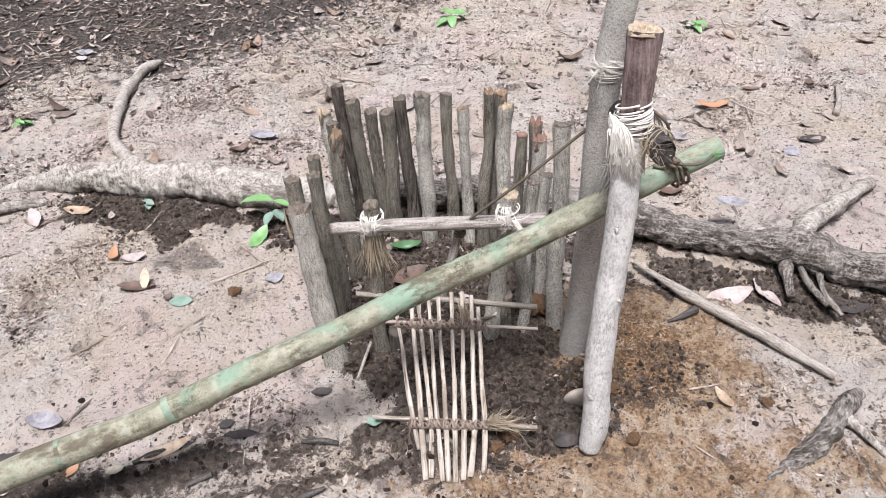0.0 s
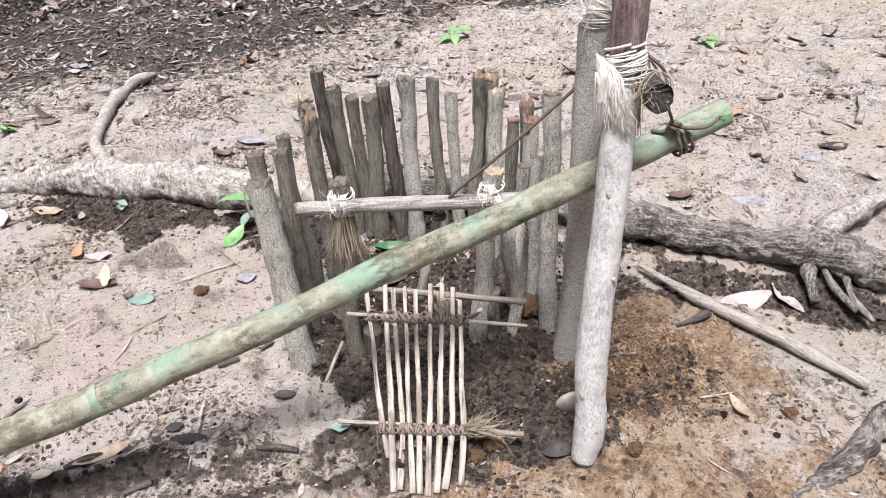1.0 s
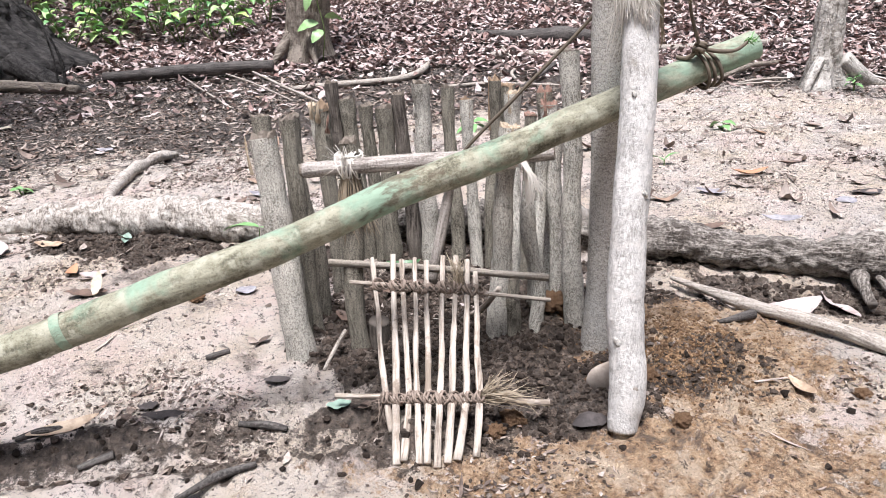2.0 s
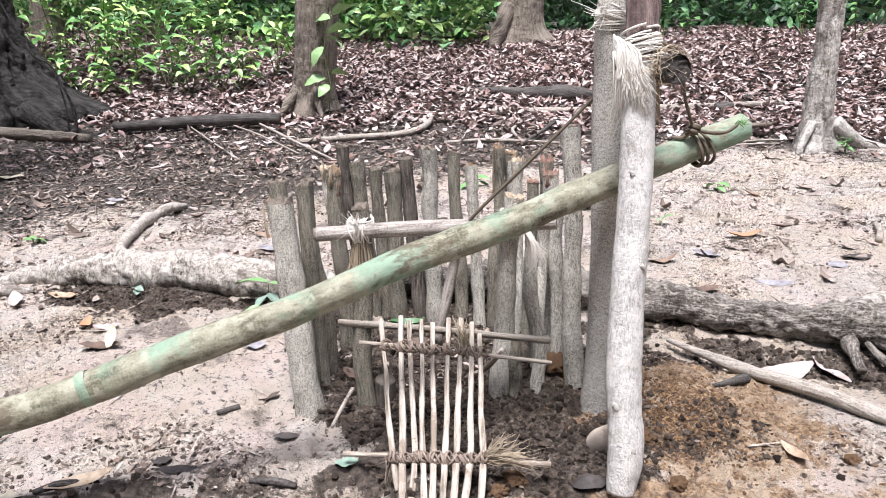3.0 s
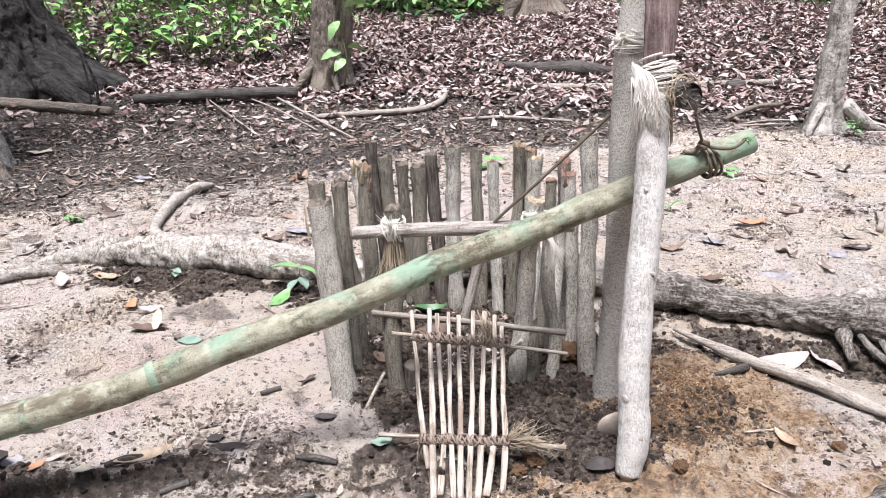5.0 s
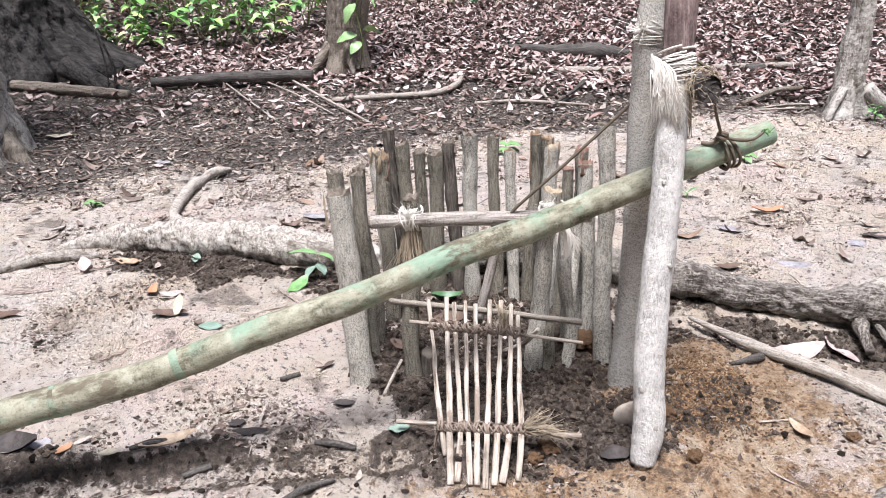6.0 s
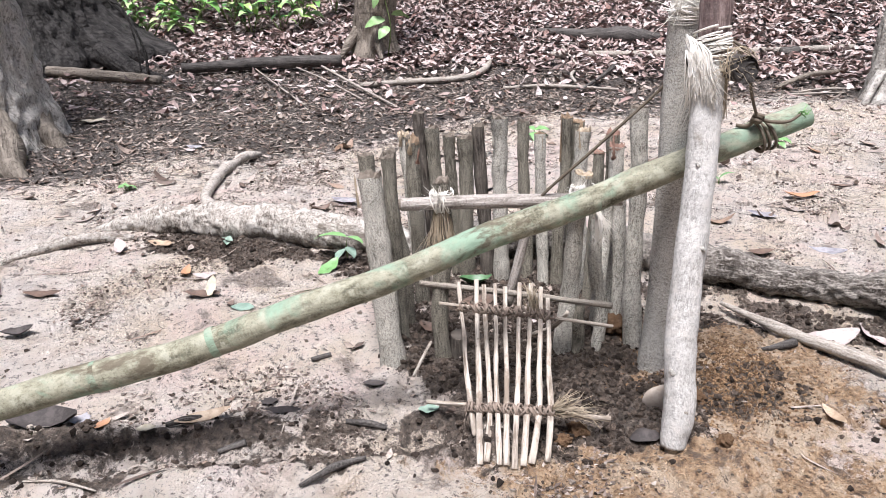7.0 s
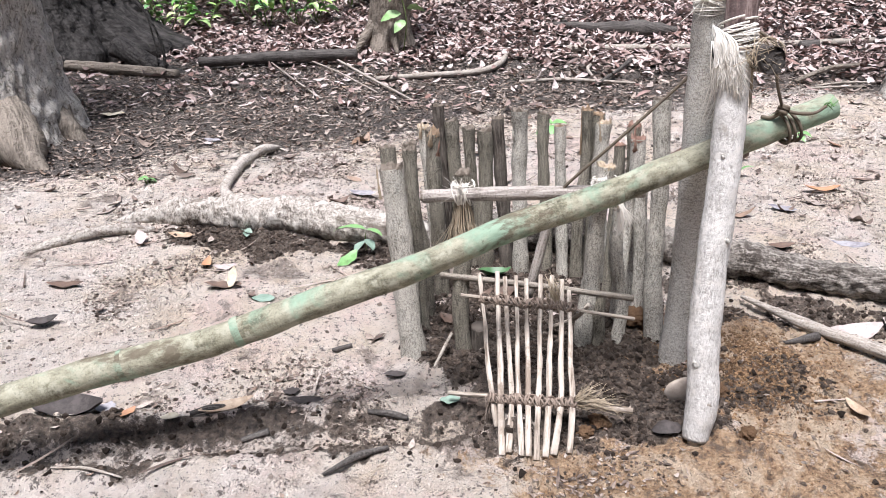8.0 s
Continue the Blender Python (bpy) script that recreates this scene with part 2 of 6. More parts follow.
def soil():
    """Trodden clay, dark crumbled earth, orange subsoil and leaf mould; the kinds come from the mesh."""
    n = Nodes("forest_floor_soil")
    v = n.coords("Object", shift=False)
    kinds = n.add("Attribute")
    kinds.attribute_name = "soil"
    sep = n.add("SeparateColor", Color=kinds.outputs["Color"])
    wide, mid, fine, grit = n.noise(v, 2.3, 4, 0.6, 0.4), n.noise(v, 17, 6, 0.7, 0.3), n.noise(v, 95, 6, 0.72), n.noise(v, 420, 3, 0.6)
    patchy, tint = n.noise(v, 6.5, 7, 0.72, 0.5), n.noise(v, 3.1, 5, 0.65, 0.8)
    flecks, flakes = n.noise(v, 48, 8, 0.8, 0.3), n.noise(v, 150, 6, 0.8)
    clay = n.ramp(mid, (0.32, (0.42, 0.345, 0.29)), (0.42, (0.68, 0.59, 0.52)), (0.56, (0.85, 0.77, 0.7)))
    clay = n.mix(n.ramp(wide, (0.42, 0.0), (0.6, 0.65)), clay, (0.74, 0.6, 0.44))
    clay = n.mix(n.ramp(tint, (0.5, 0.0), (0.62, 0.65)), clay, (0.8, 0.64, 0.585))
    clay = n.mix(n.ramp(tint, (0.3, 0.5), (0.42, 0.0)), clay, (0.6, 0.56, 0.54))
    clay = n.mix(n.ramp(patchy, (0.36, 0.85), (0.43, 0.0)), clay, (0.27, 0.22, 0.187))
    clay = n.mix(n.ramp(patchy, (0.5, 0.0), (0.64, 0.75)), clay, (0.82, 0.735, 0.655))
    clay = n.mix(n.ramp(fine, (0.37, 0.85), (0.41, 0.0)), clay, (0.13, 0.103, 0.085))
    clay = n.mix(n.ramp(fine, (0.54, 0.0), (0.64, 0.35)), clay, (0.82, 0.74, 0.67))
    clay = n.mix(n.ramp(flecks, (0.41, 0.9), (0.43, 0.0)), clay, (0.11, 0.087, 0.072))
    clay = n.mix(n.ramp(flakes, (0.375, 0.9), (0.395, 0.0)), clay, (0.12, 0.095, 0.08))
    clay = n.mix(n.ramp(flakes, (0.57, 0.0), (0.63, 0.35)), clay, (0.86, 0.8, 0.74))
    orange = n.ramp(fine, (0.36, (0.11, 0.06, 0.034)), (0.47, (0.4, 0.24, 0.125)), (0.6, (0.64, 0.45, 0.28)))
    smeared = n.noise(v, 13, 7, 0.75, 0.6)
    orange = n.mix(n.ramp(smeared, (0.48, 0.0), (0.58, 0.8)), orange, (0.74, 0.6, 0.45))
    orange = n.mix(n.ramp(smeared, (0.38, 0.9), (0.45, 0.0)), orange, (0.15, 0.105, 0.075))
    orange = n.mix(n.ramp(flecks, (0.39, 0.9), (0.42, 0.0)), orange, (0.09, 0.06, 0.042))
    # dark earth; its depth also stands for shade in the cage and below roots
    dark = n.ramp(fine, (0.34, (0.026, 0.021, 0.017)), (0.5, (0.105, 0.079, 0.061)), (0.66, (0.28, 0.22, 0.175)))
    mould = n.ramp(fine, (0.36, (0.018, 0.015, 0.013)), (0.52, (0.078, 0.066, 0.058)), (0.68, (0.25, 0.215, 0.19)))
    rag = n.math("MULTIPLY", n.math("SUBTRACT", n.noise(v, 26, 8, 0.85), 0.5), 3.0)

    def ragged(out):
        return n.ramp(n.math("ADD", out, rag), (0.36, 0.0), (0.56, 0.95))

    col = n.mix(ragged(sep.outputs[1]), clay, orange)
    col = n.mix(ragged(sep.outputs[2]), col, mould)
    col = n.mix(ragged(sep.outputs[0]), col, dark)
    col = n.mix(n.ramp(flakes, (0.33, 0.7), (0.36, 0.0)), col, (0.06, 0.05, 0.042))
    col = n.mix(n.ramp(grit, (0.3, 0.5), (0.36, 0.0)), col, (0.1, 0.082, 0.07))
    rough = n.ramp(tint, (0.36, 0.42), (0.58, 0.85))
    return n.done(col, rough, [(mid, 1.0, 0.035), (flecks, 1.0, 0.022), (fine, 1.0, 0.022), (flakes, 0.7, 0.005), (grit, 0.5, 0.003)], 0.5)


SOIL = soil()


def crumbs(name, a, b):
    n = Nodes(name)
    g = n.add("NewGeometry")
    f = n.noise(n.coords("Object", shift=False), 420, 5, 0.75)
    return n.done(n.mix(n.ramp(f, (0.4, 0.8), (0.58, 0.0)), n.ramp(g.outputs["Random Per Island"], (0, a), (1, b)), a), 0.95, [(f, 1.0, 0.006)], 0.15)


CRUMB_DARK = crumbs("dark_earth_crumbs", (0.028, 0.021, 0.017), (0.2, 0.155, 0.124))
CRUMB_ORANGE = crumbs("orange_earth_crumbs", (0.12, 0.068, 0.04), (0.56, 0.37, 0.21))
STONE = one_leaf("pale_stone", (0.62, 0.55, 0.48), (0.45, 0.37, 0.3), 0.8)
CRUMB_CLAY = crumbs("clay_crumbs", (0.17, 0.135, 0.11), (0.5, 0.43, 0.37))


# ---- building helpers ----
rng = np.random.default_rng(7)
ORIGIN = {}


def thing(name, at, label, category, group="", kind=""):
    """An Empty at the base of a thing."""
    ob = new(name)
    ob.empty_display_size = 0.05
    ob.location = at
    ORIGIN[ob] = Vector(at)
    return tagged(ob, label, category, group, kind)


def mesh_of(name, bm, origin):
    bmesh.ops.translate(bm, verts=bm.verts, vec=-Vector(origin))
    bmesh.ops.recalc_face_normals(bm, faces=bm.faces)
    me = bpy.data.meshes.new(name)
    bm.to_mesh(me)
    bm.free()
    return me


def part(name, bm, material, parent, label=""):
    """Link a bmesh in world coordinates as one mesh under a thing or a part."""
    me = mesh_of(name, bm, ORIGIN[parent])
    me.materials.append(material)
    for p in me.polygons:
        p.use_smooth = name not in ("cut_end", "splinter")
    ob = new(name, me)
    ob.parent = parent
    ORIGIN[ob] = ORIGIN[parent]
    return tagged(ob, label)


def single(name, bm, material, at, label, category, group="", kind=""):
    """A thing that is one mesh."""
    me = mesh_of(name, bm, at)
    me.materials.append(material)
    for p in me.polygons:
        p.use_smooth = True
    ob = new(name, me)
    ob.location = at
    ORIGIN[ob] = Vector(at)
    return tagged(ob, label, category, group, kind)


def stuff(name, verts, faces, material, label, category):
    me = bpy.data.meshes.new(name)
    me.from_pydata([tuple(v) for v in verts], [], faces)
    me.materials.append(material)
    ob = new(name, me)
    return tagged(ob, label, category, kind="stuff")


def spline(points, n):
    """n points along a Catmull-Rom curve."""
    p = [Vector(q) for q in points]
    p = [p[0] * 2 - p[1], *p, p[-1] * 2 - p[-2]]
    out = []
    for i in range(n):
        s = i / (n - 1) * (len(p) - 3)
        k = min(int(s), len(p) - 4)
        u = s - k
        a, b, c, d = p[k:k + 4]
        out.append(0.5 * (2 * b + (c - a) * u + (2 * a - 5 * b + 4 * c - d) * u * u + (3 * b - a - 3 * c + d) * u ** 3))
    return out


def tube(bm, points, radii, seg=12, n=14, rough=0.06, lump=0.0, seed=0.0, ends=(True, True), squash=1.0, lumps_at=18.0, face=None):
    """A bent, uneven stem. radii are spread evenly along it. UV in metres."""
    uv = bm.loops.layers.uv.verify()
    path = spline(points, n)
    rad = np.interp(np.linspace(0, 1, n), np.linspace(0, 1, len(radii)), radii)
    rings, length, before = [], [], 0.0
    side = None
    for i, c in enumerate(path):
        d = (path[min(i + 1, n - 1)] - path[max(i - 1, 0)]).normalized()
        if side is None and face:
            side = Vector(face)
        if side is None:
            side = d.orthogonal().normalized() if abs(d.z) < 0.9 else Vector((0, 1, 0))
        side = (side - d * side.dot(d)).normalized()
        up = d.cross(side)
        before += (c - path[i - 1]).length if i else 0.0
        length.append(before)
        ring = []
        for k in range(seg):
            a = 2 * math.pi * k / seg
            way = side * math.cos(a) * squash + up * math.sin(a)
            q = c + way * rad[i]
            r = rad[i] * (1 + rough * noise.noise(q * 55 + Vector((seed, 0, 0))) + lump * noise.noise(q * lumps_at + Vector((0, seed, 0))))
            ring.append(bm.verts.new(c + way * r))
        rings.append(ring)
    for i in range(n - 1):
        for k in range(seg):
            f = bm.faces.new((rings[i][k], rings[i][(k + 1) % seg], rings[i + 1][(k + 1) % seg], rings[i + 1][k]))
            for loop, (kk, ii) in zip(f.loops, ((k, i), (k + 1, i), (k + 1, i + 1), (k, i + 1))):
                loop[uv].uv = (kk / seg * 2 * math.pi * rad[ii] + seed, length[ii] + seed)
    for end, ring, c in ((ends[0], rings[0], path[0]), (ends[1], rings[-1], path[-1])):
        if end:
            mid = bm.verts.new(c)
            for k in range(seg):
                bm.faces.new((ring[k], ring[(k + 1) % seg], mid))
    return rings


def cut_top(bm, at, way, r, jag=0.004, seed=0.0, height=0.008):
    """A hacked end: a rough, splintered disc with a little height."""
    way = Vector(way).normalized()
    side = way.orthogonal().normalized()
    up = way.cross(side)
    seg, rows = 18, []
    g = random.Random(int(seed * 1000) + 5)
    lean = side * g.uniform(-0.5, 0.5) + up * g.uniform(-0.5, 0.5)
    for j, (f, h) in enumerate(((1.005, -0.5), (0.985, 0.1), (0.8, 0.25), (0.55, 0.2), (0.25, 0.3))):
        ring = []
        for k in range(seg):
            a = 2 * math.pi * k / seg
            q = Vector(at) + (side * math.cos(a) + up * math.sin(a)) * r * f
            s = (noise.noise(q * 120 + Vector((seed, seed, 0))) * 1.3 + g.uniform(-0.55, 0.55)) * jag * (1.0 if j else 0.3) + (q - Vector(at)).dot(lean) * (0.6 if j else 0)
            ring.append(bm.verts.new(q + way * (height * h + s)))
        rows.append(ring)
    for a, b in zip(rows, rows[1:]):
        for k in range(seg):
            bm.faces.new((a[k], a[(k + 1) % seg], b[(k + 1) % seg], b[k]))
    bm.faces.new(rows[-1])


def strand(bm, points, r, seg=4, n=8):
    tube(bm, points, [r, r, r * 0.5], seg, n, 0.0, 0.0)


def wraps(bm, at, way, r, turns, r_cord, spread, seed, slope=0.2):
    """Cord wound round a stem: a few uneven loops."""
    way = Vector(way).normalized()
    side = way.orthogonal().normalized()
    up = way.cross(side)
    g = random.Random(seed)
    for i in range(turns):
        h = spread * ((i + 0.5) / turns - 0.5) + g.uniform(-1, 1) * spread * 0.08
        tilt, ph = g.uniform(-slope, slope), g.uniform(0, 6.28)
        rr = r * g.uniform(1.0, 1.12) + r_cord * 0.6
        pts = []
        for k in range(13):
            a = 2 * math.pi * k / 12 + ph
            pts.append(Vector(at) + way * (h + tilt * r * math.cos(a - ph) + (k / 12 - 0.5) * spread / turns) + (side * math.cos(a) + up * math.sin(a)) * rr)
        strand_pts = pts
        tube(bm, strand_pts, [r_cord, r_cord], 5, 26, 0.0, 0.0)


def tuft(bm, at, way, count, length, r, seed, spread=0.35, droop=0.0):
    """Loose fibres that hang or stand out from a point."""
    g = random.Random(seed)
    way = Vector(way).normalized()
    for _ in range(count):
        d = (way + Vector((g.gauss(0, spread), g.gauss(0, spread), g.gauss(0, spread)))).normalized()
        le = length * g.uniform(0.4, 1.1)
        p0 = Vector(at) + Vector((g.gauss(0, 0.003), g.gauss(0, 0.003), g.gauss(0, 0.003)))
        p1 = p0 + d * le * 0.5 + Vector((g.gauss(0, 0.1), g.gauss(0, 0.1), g.gauss(0, 0.1))) * le * 0.6
        p2 = p0 + d * le + Vector((g.gauss(0, 0.15), g.gauss(0, 0.15), -droop)) * le
        strand(bm, (p0, p1, p2), r * g.uniform(0.5, 1.2), 3, 6)


def leaf_grid(length, width, curl, fold, seed=0, nl=7, tip=0.9, twist=0.0, base=0.06):
    """Vertices and faces of one blade along +x, lying on z = 0."""
    g = random.Random(seed)
    verts, faces = [], []
    wob = [g.uniform(-0.06, 0.06) for _ in range(nl + 1)]
    for i in range(nl + 1):
        s = i / nl
        w = width * (base + math.sin(math.pi * min(1.0, s ** tip * 0.97 + 0.02)) ** 0.8) * 0.5
        for j in (-1, -0.5, 0, 0.5, 1):
            z = curl * length * (s - 0.5) ** 2 * 2 + fold * abs(j) * w + wob[i] * width * j * j + twist * (s - 0.5) * j * w
            verts.append(Vector(((s - 0.5) * length, j * w + wob[i] * width * 0.2, z)))
    for i in range(nl):
        for j in range(4):
            a = i * 5 + j
            faces.append((a, a + 1, a + 6, a + 5))
    return verts, faces


# ---- the lie of the land ----
def vnoise(x, y, scale, seed):
    """Smooth value noise, -1 to 1."""
    x, y = np.asarray(x, float) * scale, np.asarray(y, float) * scale
    ca, sa = math.cos(0.6 + seed * 1.7), math.sin(0.6 + seed * 1.7)
    x, y = ca * x - sa * y + seed * 17.13, sa * x + ca * y + seed * 9.71
    x, y = x + 0.3 * np.sin(1.9 * y + seed), y + 0.3 * np.sin(2.3 * x)
    xi, yi = np.floor(x).astype(np.int64), np.floor(y).astype(np.int64)
    u, v = x - xi, y - yi
    u, v = u * u * (3 - 2 * u), v * v * (3 - 2 * v)

    def h(a, b):
        k = (a * 374761393 + b * 668265263 + seed * 1442695041) & 0x7FFFFFFF
        k = ((k ^ (k >> 13)) * 1274126177) & 0x7FFFFFFF
        return ((k ^ (k >> 16)) & 0xFFFF) / 32767.5 - 1

    return (h(xi, yi) * (1 - u) + h(xi + 1, yi) * u) * (1 - v) + (h(xi, yi + 1) * (1 - u) + h(xi + 1, yi + 1) * u) * v


def bell(x, y, cx, cy, rx, ry=None):
    return np.exp(-((x - cx) / rx) ** 2 - ((y - cy) / (ry or rx)) ** 2)


def near_line(x, y, a, b):
    ax, ay, bx, by = *a, *b
    s = np.clip(((x - ax) * (bx - ax) + (y - ay) * (by - ay)) / ((bx - ax) ** 2 + (by - ay) ** 2), 0, 1)
    return np.hypot(x - ax - s * (bx - ax), y - ay - s * (by - ay))


def smooth(v, a, b):
    s = np.clip((v - a) / (b - a), 0, 1)
    return s * s * (3 - 2 * s)


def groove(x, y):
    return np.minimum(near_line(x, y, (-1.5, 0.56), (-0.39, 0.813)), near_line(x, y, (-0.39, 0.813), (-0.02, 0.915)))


def dark_soil(x, y):
    """Where dug, dark earth lies: round the cage, before the roots, along the groove. Cage and root banks also hold
    painted shade.
    """
    wob = 0.06 * vnoise(x, y, 9, 3) + 0.045 * vnoise(x, y, 26, 4) + 0.02 * vnoise(x, y, 60, 40)
    cage = 1 - smooth(np.hypot((x - 0.06) / 1.0, (y - 1.3) / 1.25) + wob, 0.2, 0.3)
    front = 1 - smooth(np.hypot((x - 0.16) / 1.25, (y - 1.0) / 0.75) + wob, 0.13, 0.2)
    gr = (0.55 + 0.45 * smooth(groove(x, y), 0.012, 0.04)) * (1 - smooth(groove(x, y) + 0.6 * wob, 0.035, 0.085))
    # earth banks before the roots, with the roots' shade put into the colour
    bank_shade_l = 1 - smooth(near_line(x, y, (-0.85, 1.62), (-0.2, 1.56)) + wob, 0.05, 0.11)
    bank_shade_r = 1 - smooth(near_line(x, y, (0.4, 1.45), (1.2, 1.2)) + wob, 0.03, 0.085)
    heap = 1 - smooth(np.hypot((x - 0.43) / 1.3, (y - 1.08) / 0.9) + wob, 0.03, 0.1)
    return np.clip(np.maximum.reduce([cage, front * 0.95, heap * 0.6, gr * 0.8, bank_shade_l * 0.85, bank_shade_r * 0.7]), 0, 1)


def orange_soil(x, y):
    wob = 0.05 * vnoise(x, y, 8, 6)
    a = 1 - smooth(np.hypot((x - 0.46) / 1.3, (y - 1.14) / 1.2) + wob, 0.07, 0.25)
    b = 1 - smooth(np.hypot((x - 0.36) / 3.8, (y - 0.83) / 1.0) + wob, 0.05, 0.19)
    return np.clip(np.maximum(a, b * 0.8), 0, 1)


def mould(x, y):
    """Damp leaf mould under the trees at the edge of the clearing. On the left its dark colour also stands for the
    trunks' shade.
    """
    w = 0.35 * vnoise(x, y, 1.3, 8) + 0.2 * vnoise(x, y, 4, 9)
    # dark mould on the left, with the trunks' shade painted in
    left = smooth(y - 0.75 * x + w, 2.62, 3.55)
    return np.clip(np.maximum(left * 0.9, smooth(y + w, 3.3, 4.3)), 0, 1)


def ground_z(x, y):
    x, y = np.asarray(x, float), np.asarray(y, float)
    near = 1 - smooth(np.hypot(x, y - 1.2), 4, 12)
    z = 0.5 * smooth(y, 3.7, 7.4) + 0.02 * np.clip(y - 7, 0, 60) + 0.02 * vnoise(x, y, 0.8, 1)
    z = z * smooth(y, 1.8, 4.2) + 0.35 * smooth(-x, 2.0, 4.5) * smooth(y, 2.0, 4.0) * 0.5
    z = z + near * (0.009 * vnoise(x, y, 3, 2) + 0.0055 * vnoise(x, y, 11, 5) + 0.004 * np.minimum(0, vnoise(x, y, 19, 15) + 0.15))
    fine = 1 - smooth(np.hypot(x - 0.1, y - 1.3), 1.4, 3.5)
    ds = dark_soil(x, y)
    broken = smooth(vnoise(x, y, 4.5, 41) + 0.6 * vnoise(x, y, 12, 42), -0.1, 0.7)
    pits = smooth(vnoise(x, y, 52, 43) + 0.5 * vnoise(x, y, 95, 44), 0.45, 0.75) * 0.006 + smooth(vnoise(x, y, 21, 45) + 0.4 * vnoise(x, y, 60, 46), 0.55, 0.85) * 0.007
    z = z - fine * (0.35 + 0.65 * broken) * pits
    z = z + fine * (0.5 + broken) * (0.003 * vnoise(x, y, 38, 7) - 0.005 * np.abs(vnoise(x, y, 24, 23)) ** 0.7 + 0.0038 * np.abs(vnoise(x, y, 62, 11)) + 0.0026 * vnoise(x, y, 110, 24)) + orange_soil(x, y) * (0.006 * vnoise(x, y, 34, 16) + 0.006 * np.abs(vnoise(x, y, 60, 17)) + 0.003 * vnoise(x, y, 110, 19)) + ds * (0.007 * vnoise(x, y, 28, 12) + 0.006 * np.abs(vnoise(x, y, 52, 13)) + 0.0045 * vnoise(x, y, 105, 18))
    g = groove(x, y)
    z = z - 0.02 * np.exp(-(g / 0.03) ** 2) + 0.012 * np.exp(-((g - 0.065) / 0.02) ** 2)
    z = z + 0.018 * bell(x, y, 0.37, 0.93, 0.09, 0.07) + 0.016 * bell(x, y, 0.2, 1.03, 0.13, 0.07) + 0.02 * bell(x, y, 0.26, 1.25, 0.06) - 0.012 * bell(x, y, 0.06, 1.32, 0.14)
    z = z + 0.02 * bell(x, y, 0.47, 1.17, 0.1) - 0.02 * np.exp(-(near_line(x, y, (0.45, 1.42), (1.2, 1.17)) / 0.05) ** 2) - 0.015 * np.exp(-(near_line(x, y, (-0.8, 1.6), (-0.25, 1.55)) / 0.05) ** 2)
    return z


def gz(x, y):
    return float(ground_z(x, y))


def spaced(fine_from, fine_to, step, mid_to, mid_step, far):
    """Grid lines: close together near the cage, ever wider towards the horizon."""
    out = list(np.arange(fine_from, fine_to, step))
    v = out[-1]
    while v < mid_to:
        v += mid_step
        out.append(v)
    d = mid_step
    while v < far:
        d *= 1.3
        v += d
        out.append(v)
    v, d = out[0], step * 2
    while v > -far:
        d *= 1.25
        v -= d
        out.insert(0, v)
    return np.array(out)


def build_ground():
    xs, ys = spaced(-0.85, 1.0, 0.0032, 2.6, 0.014, 600), spaced(0.6, 1.74, 0.0032, 4.2, 0.011, 600)
    gx, gy = np.meshgrid(xs, ys)
    verts = np.stack([gx, gy, ground_z(gx, gy)], -1).reshape(-1, 3)
    nx, ny = len(xs), len(ys)
    i = (np.arange(ny - 1)[:, None] * nx + np.arange(nx - 1)[None]).reshape(-1)
    faces = np.stack([i, i + 1, i + nx + 1, i + nx], -1)
    me = bpy.data.meshes.new("ground")
    me.from_pydata(verts.tolist(), [], faces.tolist())
    att = me.color_attributes.new("soil", "FLOAT_COLOR", "POINT")
    fx, fy = gx.reshape(-1), gy.reshape(-1)
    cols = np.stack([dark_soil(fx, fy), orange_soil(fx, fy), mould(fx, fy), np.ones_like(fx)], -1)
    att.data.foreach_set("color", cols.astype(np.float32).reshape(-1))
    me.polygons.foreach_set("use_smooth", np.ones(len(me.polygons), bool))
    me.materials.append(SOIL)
    return tagged(new("ground", me), "trodden pale clay forest floor with dark dug earth", "ground", kind="structure")


build_ground()


# ---- the snare: two posts, the sprung lever, peg and cords ----
STAKES = []


def stake(top, base, r, material=STAKE_BARK, cut=CUT_GREY, label="", bend=0.009, seed=0.0, jag=0.005, lump=0.2):
    """One fence stake driven into the earth, with a hacked top."""
    top, foot = Vector(top), Vector((*base, gz(*base) - 0.03))
    t = thing("stake", (*base, gz(*base)), label, "stake", "stakes of the cage")
    way = (top - foot).normalized()
    b = Vector((noise.noise(top * 9 + Vector((seed, 0, 0))), noise.noise(top * 9 + Vector((0, seed, 5))), 0)) * bend * 2
    bm = bmesh.new()
    pts = (foot, foot.lerp(top, 0.35) + b, foot.lerp(top, 0.7) - b * 0.6, top)
    tube(bm, pts, [r * 1.12, r * 1.05, r, r * 0.97, r], 14, 34, 0.1, lump, seed + top.x * 31, (False, False))
    part("bark", bm, material, t)
    bm = bmesh.new()
    cut_top(bm, top, way, r * 0.99, jag, seed + top.y * 7, 0.006)
    part("cut_end", bm, cut, t, "rough hacked end grain")
    STAKES.append(t)
    return t


GREY = "grey-barked wooden stake with a hacked top, driven into dark earth"
DARKS = "dark blackish wooden stake with a rough top, in the cage fence"
stake((-0.179, 1.586, 0.362), (-0.145, 1.56), 0.013, STAKE_DARK, CUT_GREY, DARKS, seed=1)
stake((-0.148, 1.573, 0.332), (-0.115, 1.55), 0.0155, STAKE_BARK, CUT_GREY, GREY, seed=2)
stake((-0.103, 1.545, 0.322), (-0.085, 1.54), 0.0135, STAKE_BARK, CUT_GREY, GREY, seed=3)
stake((-0.068, 1.553, 0.317), (-0.06, 1.535), 0.017, STAKE_BARK, CUT_GREY, GREY, seed=4)
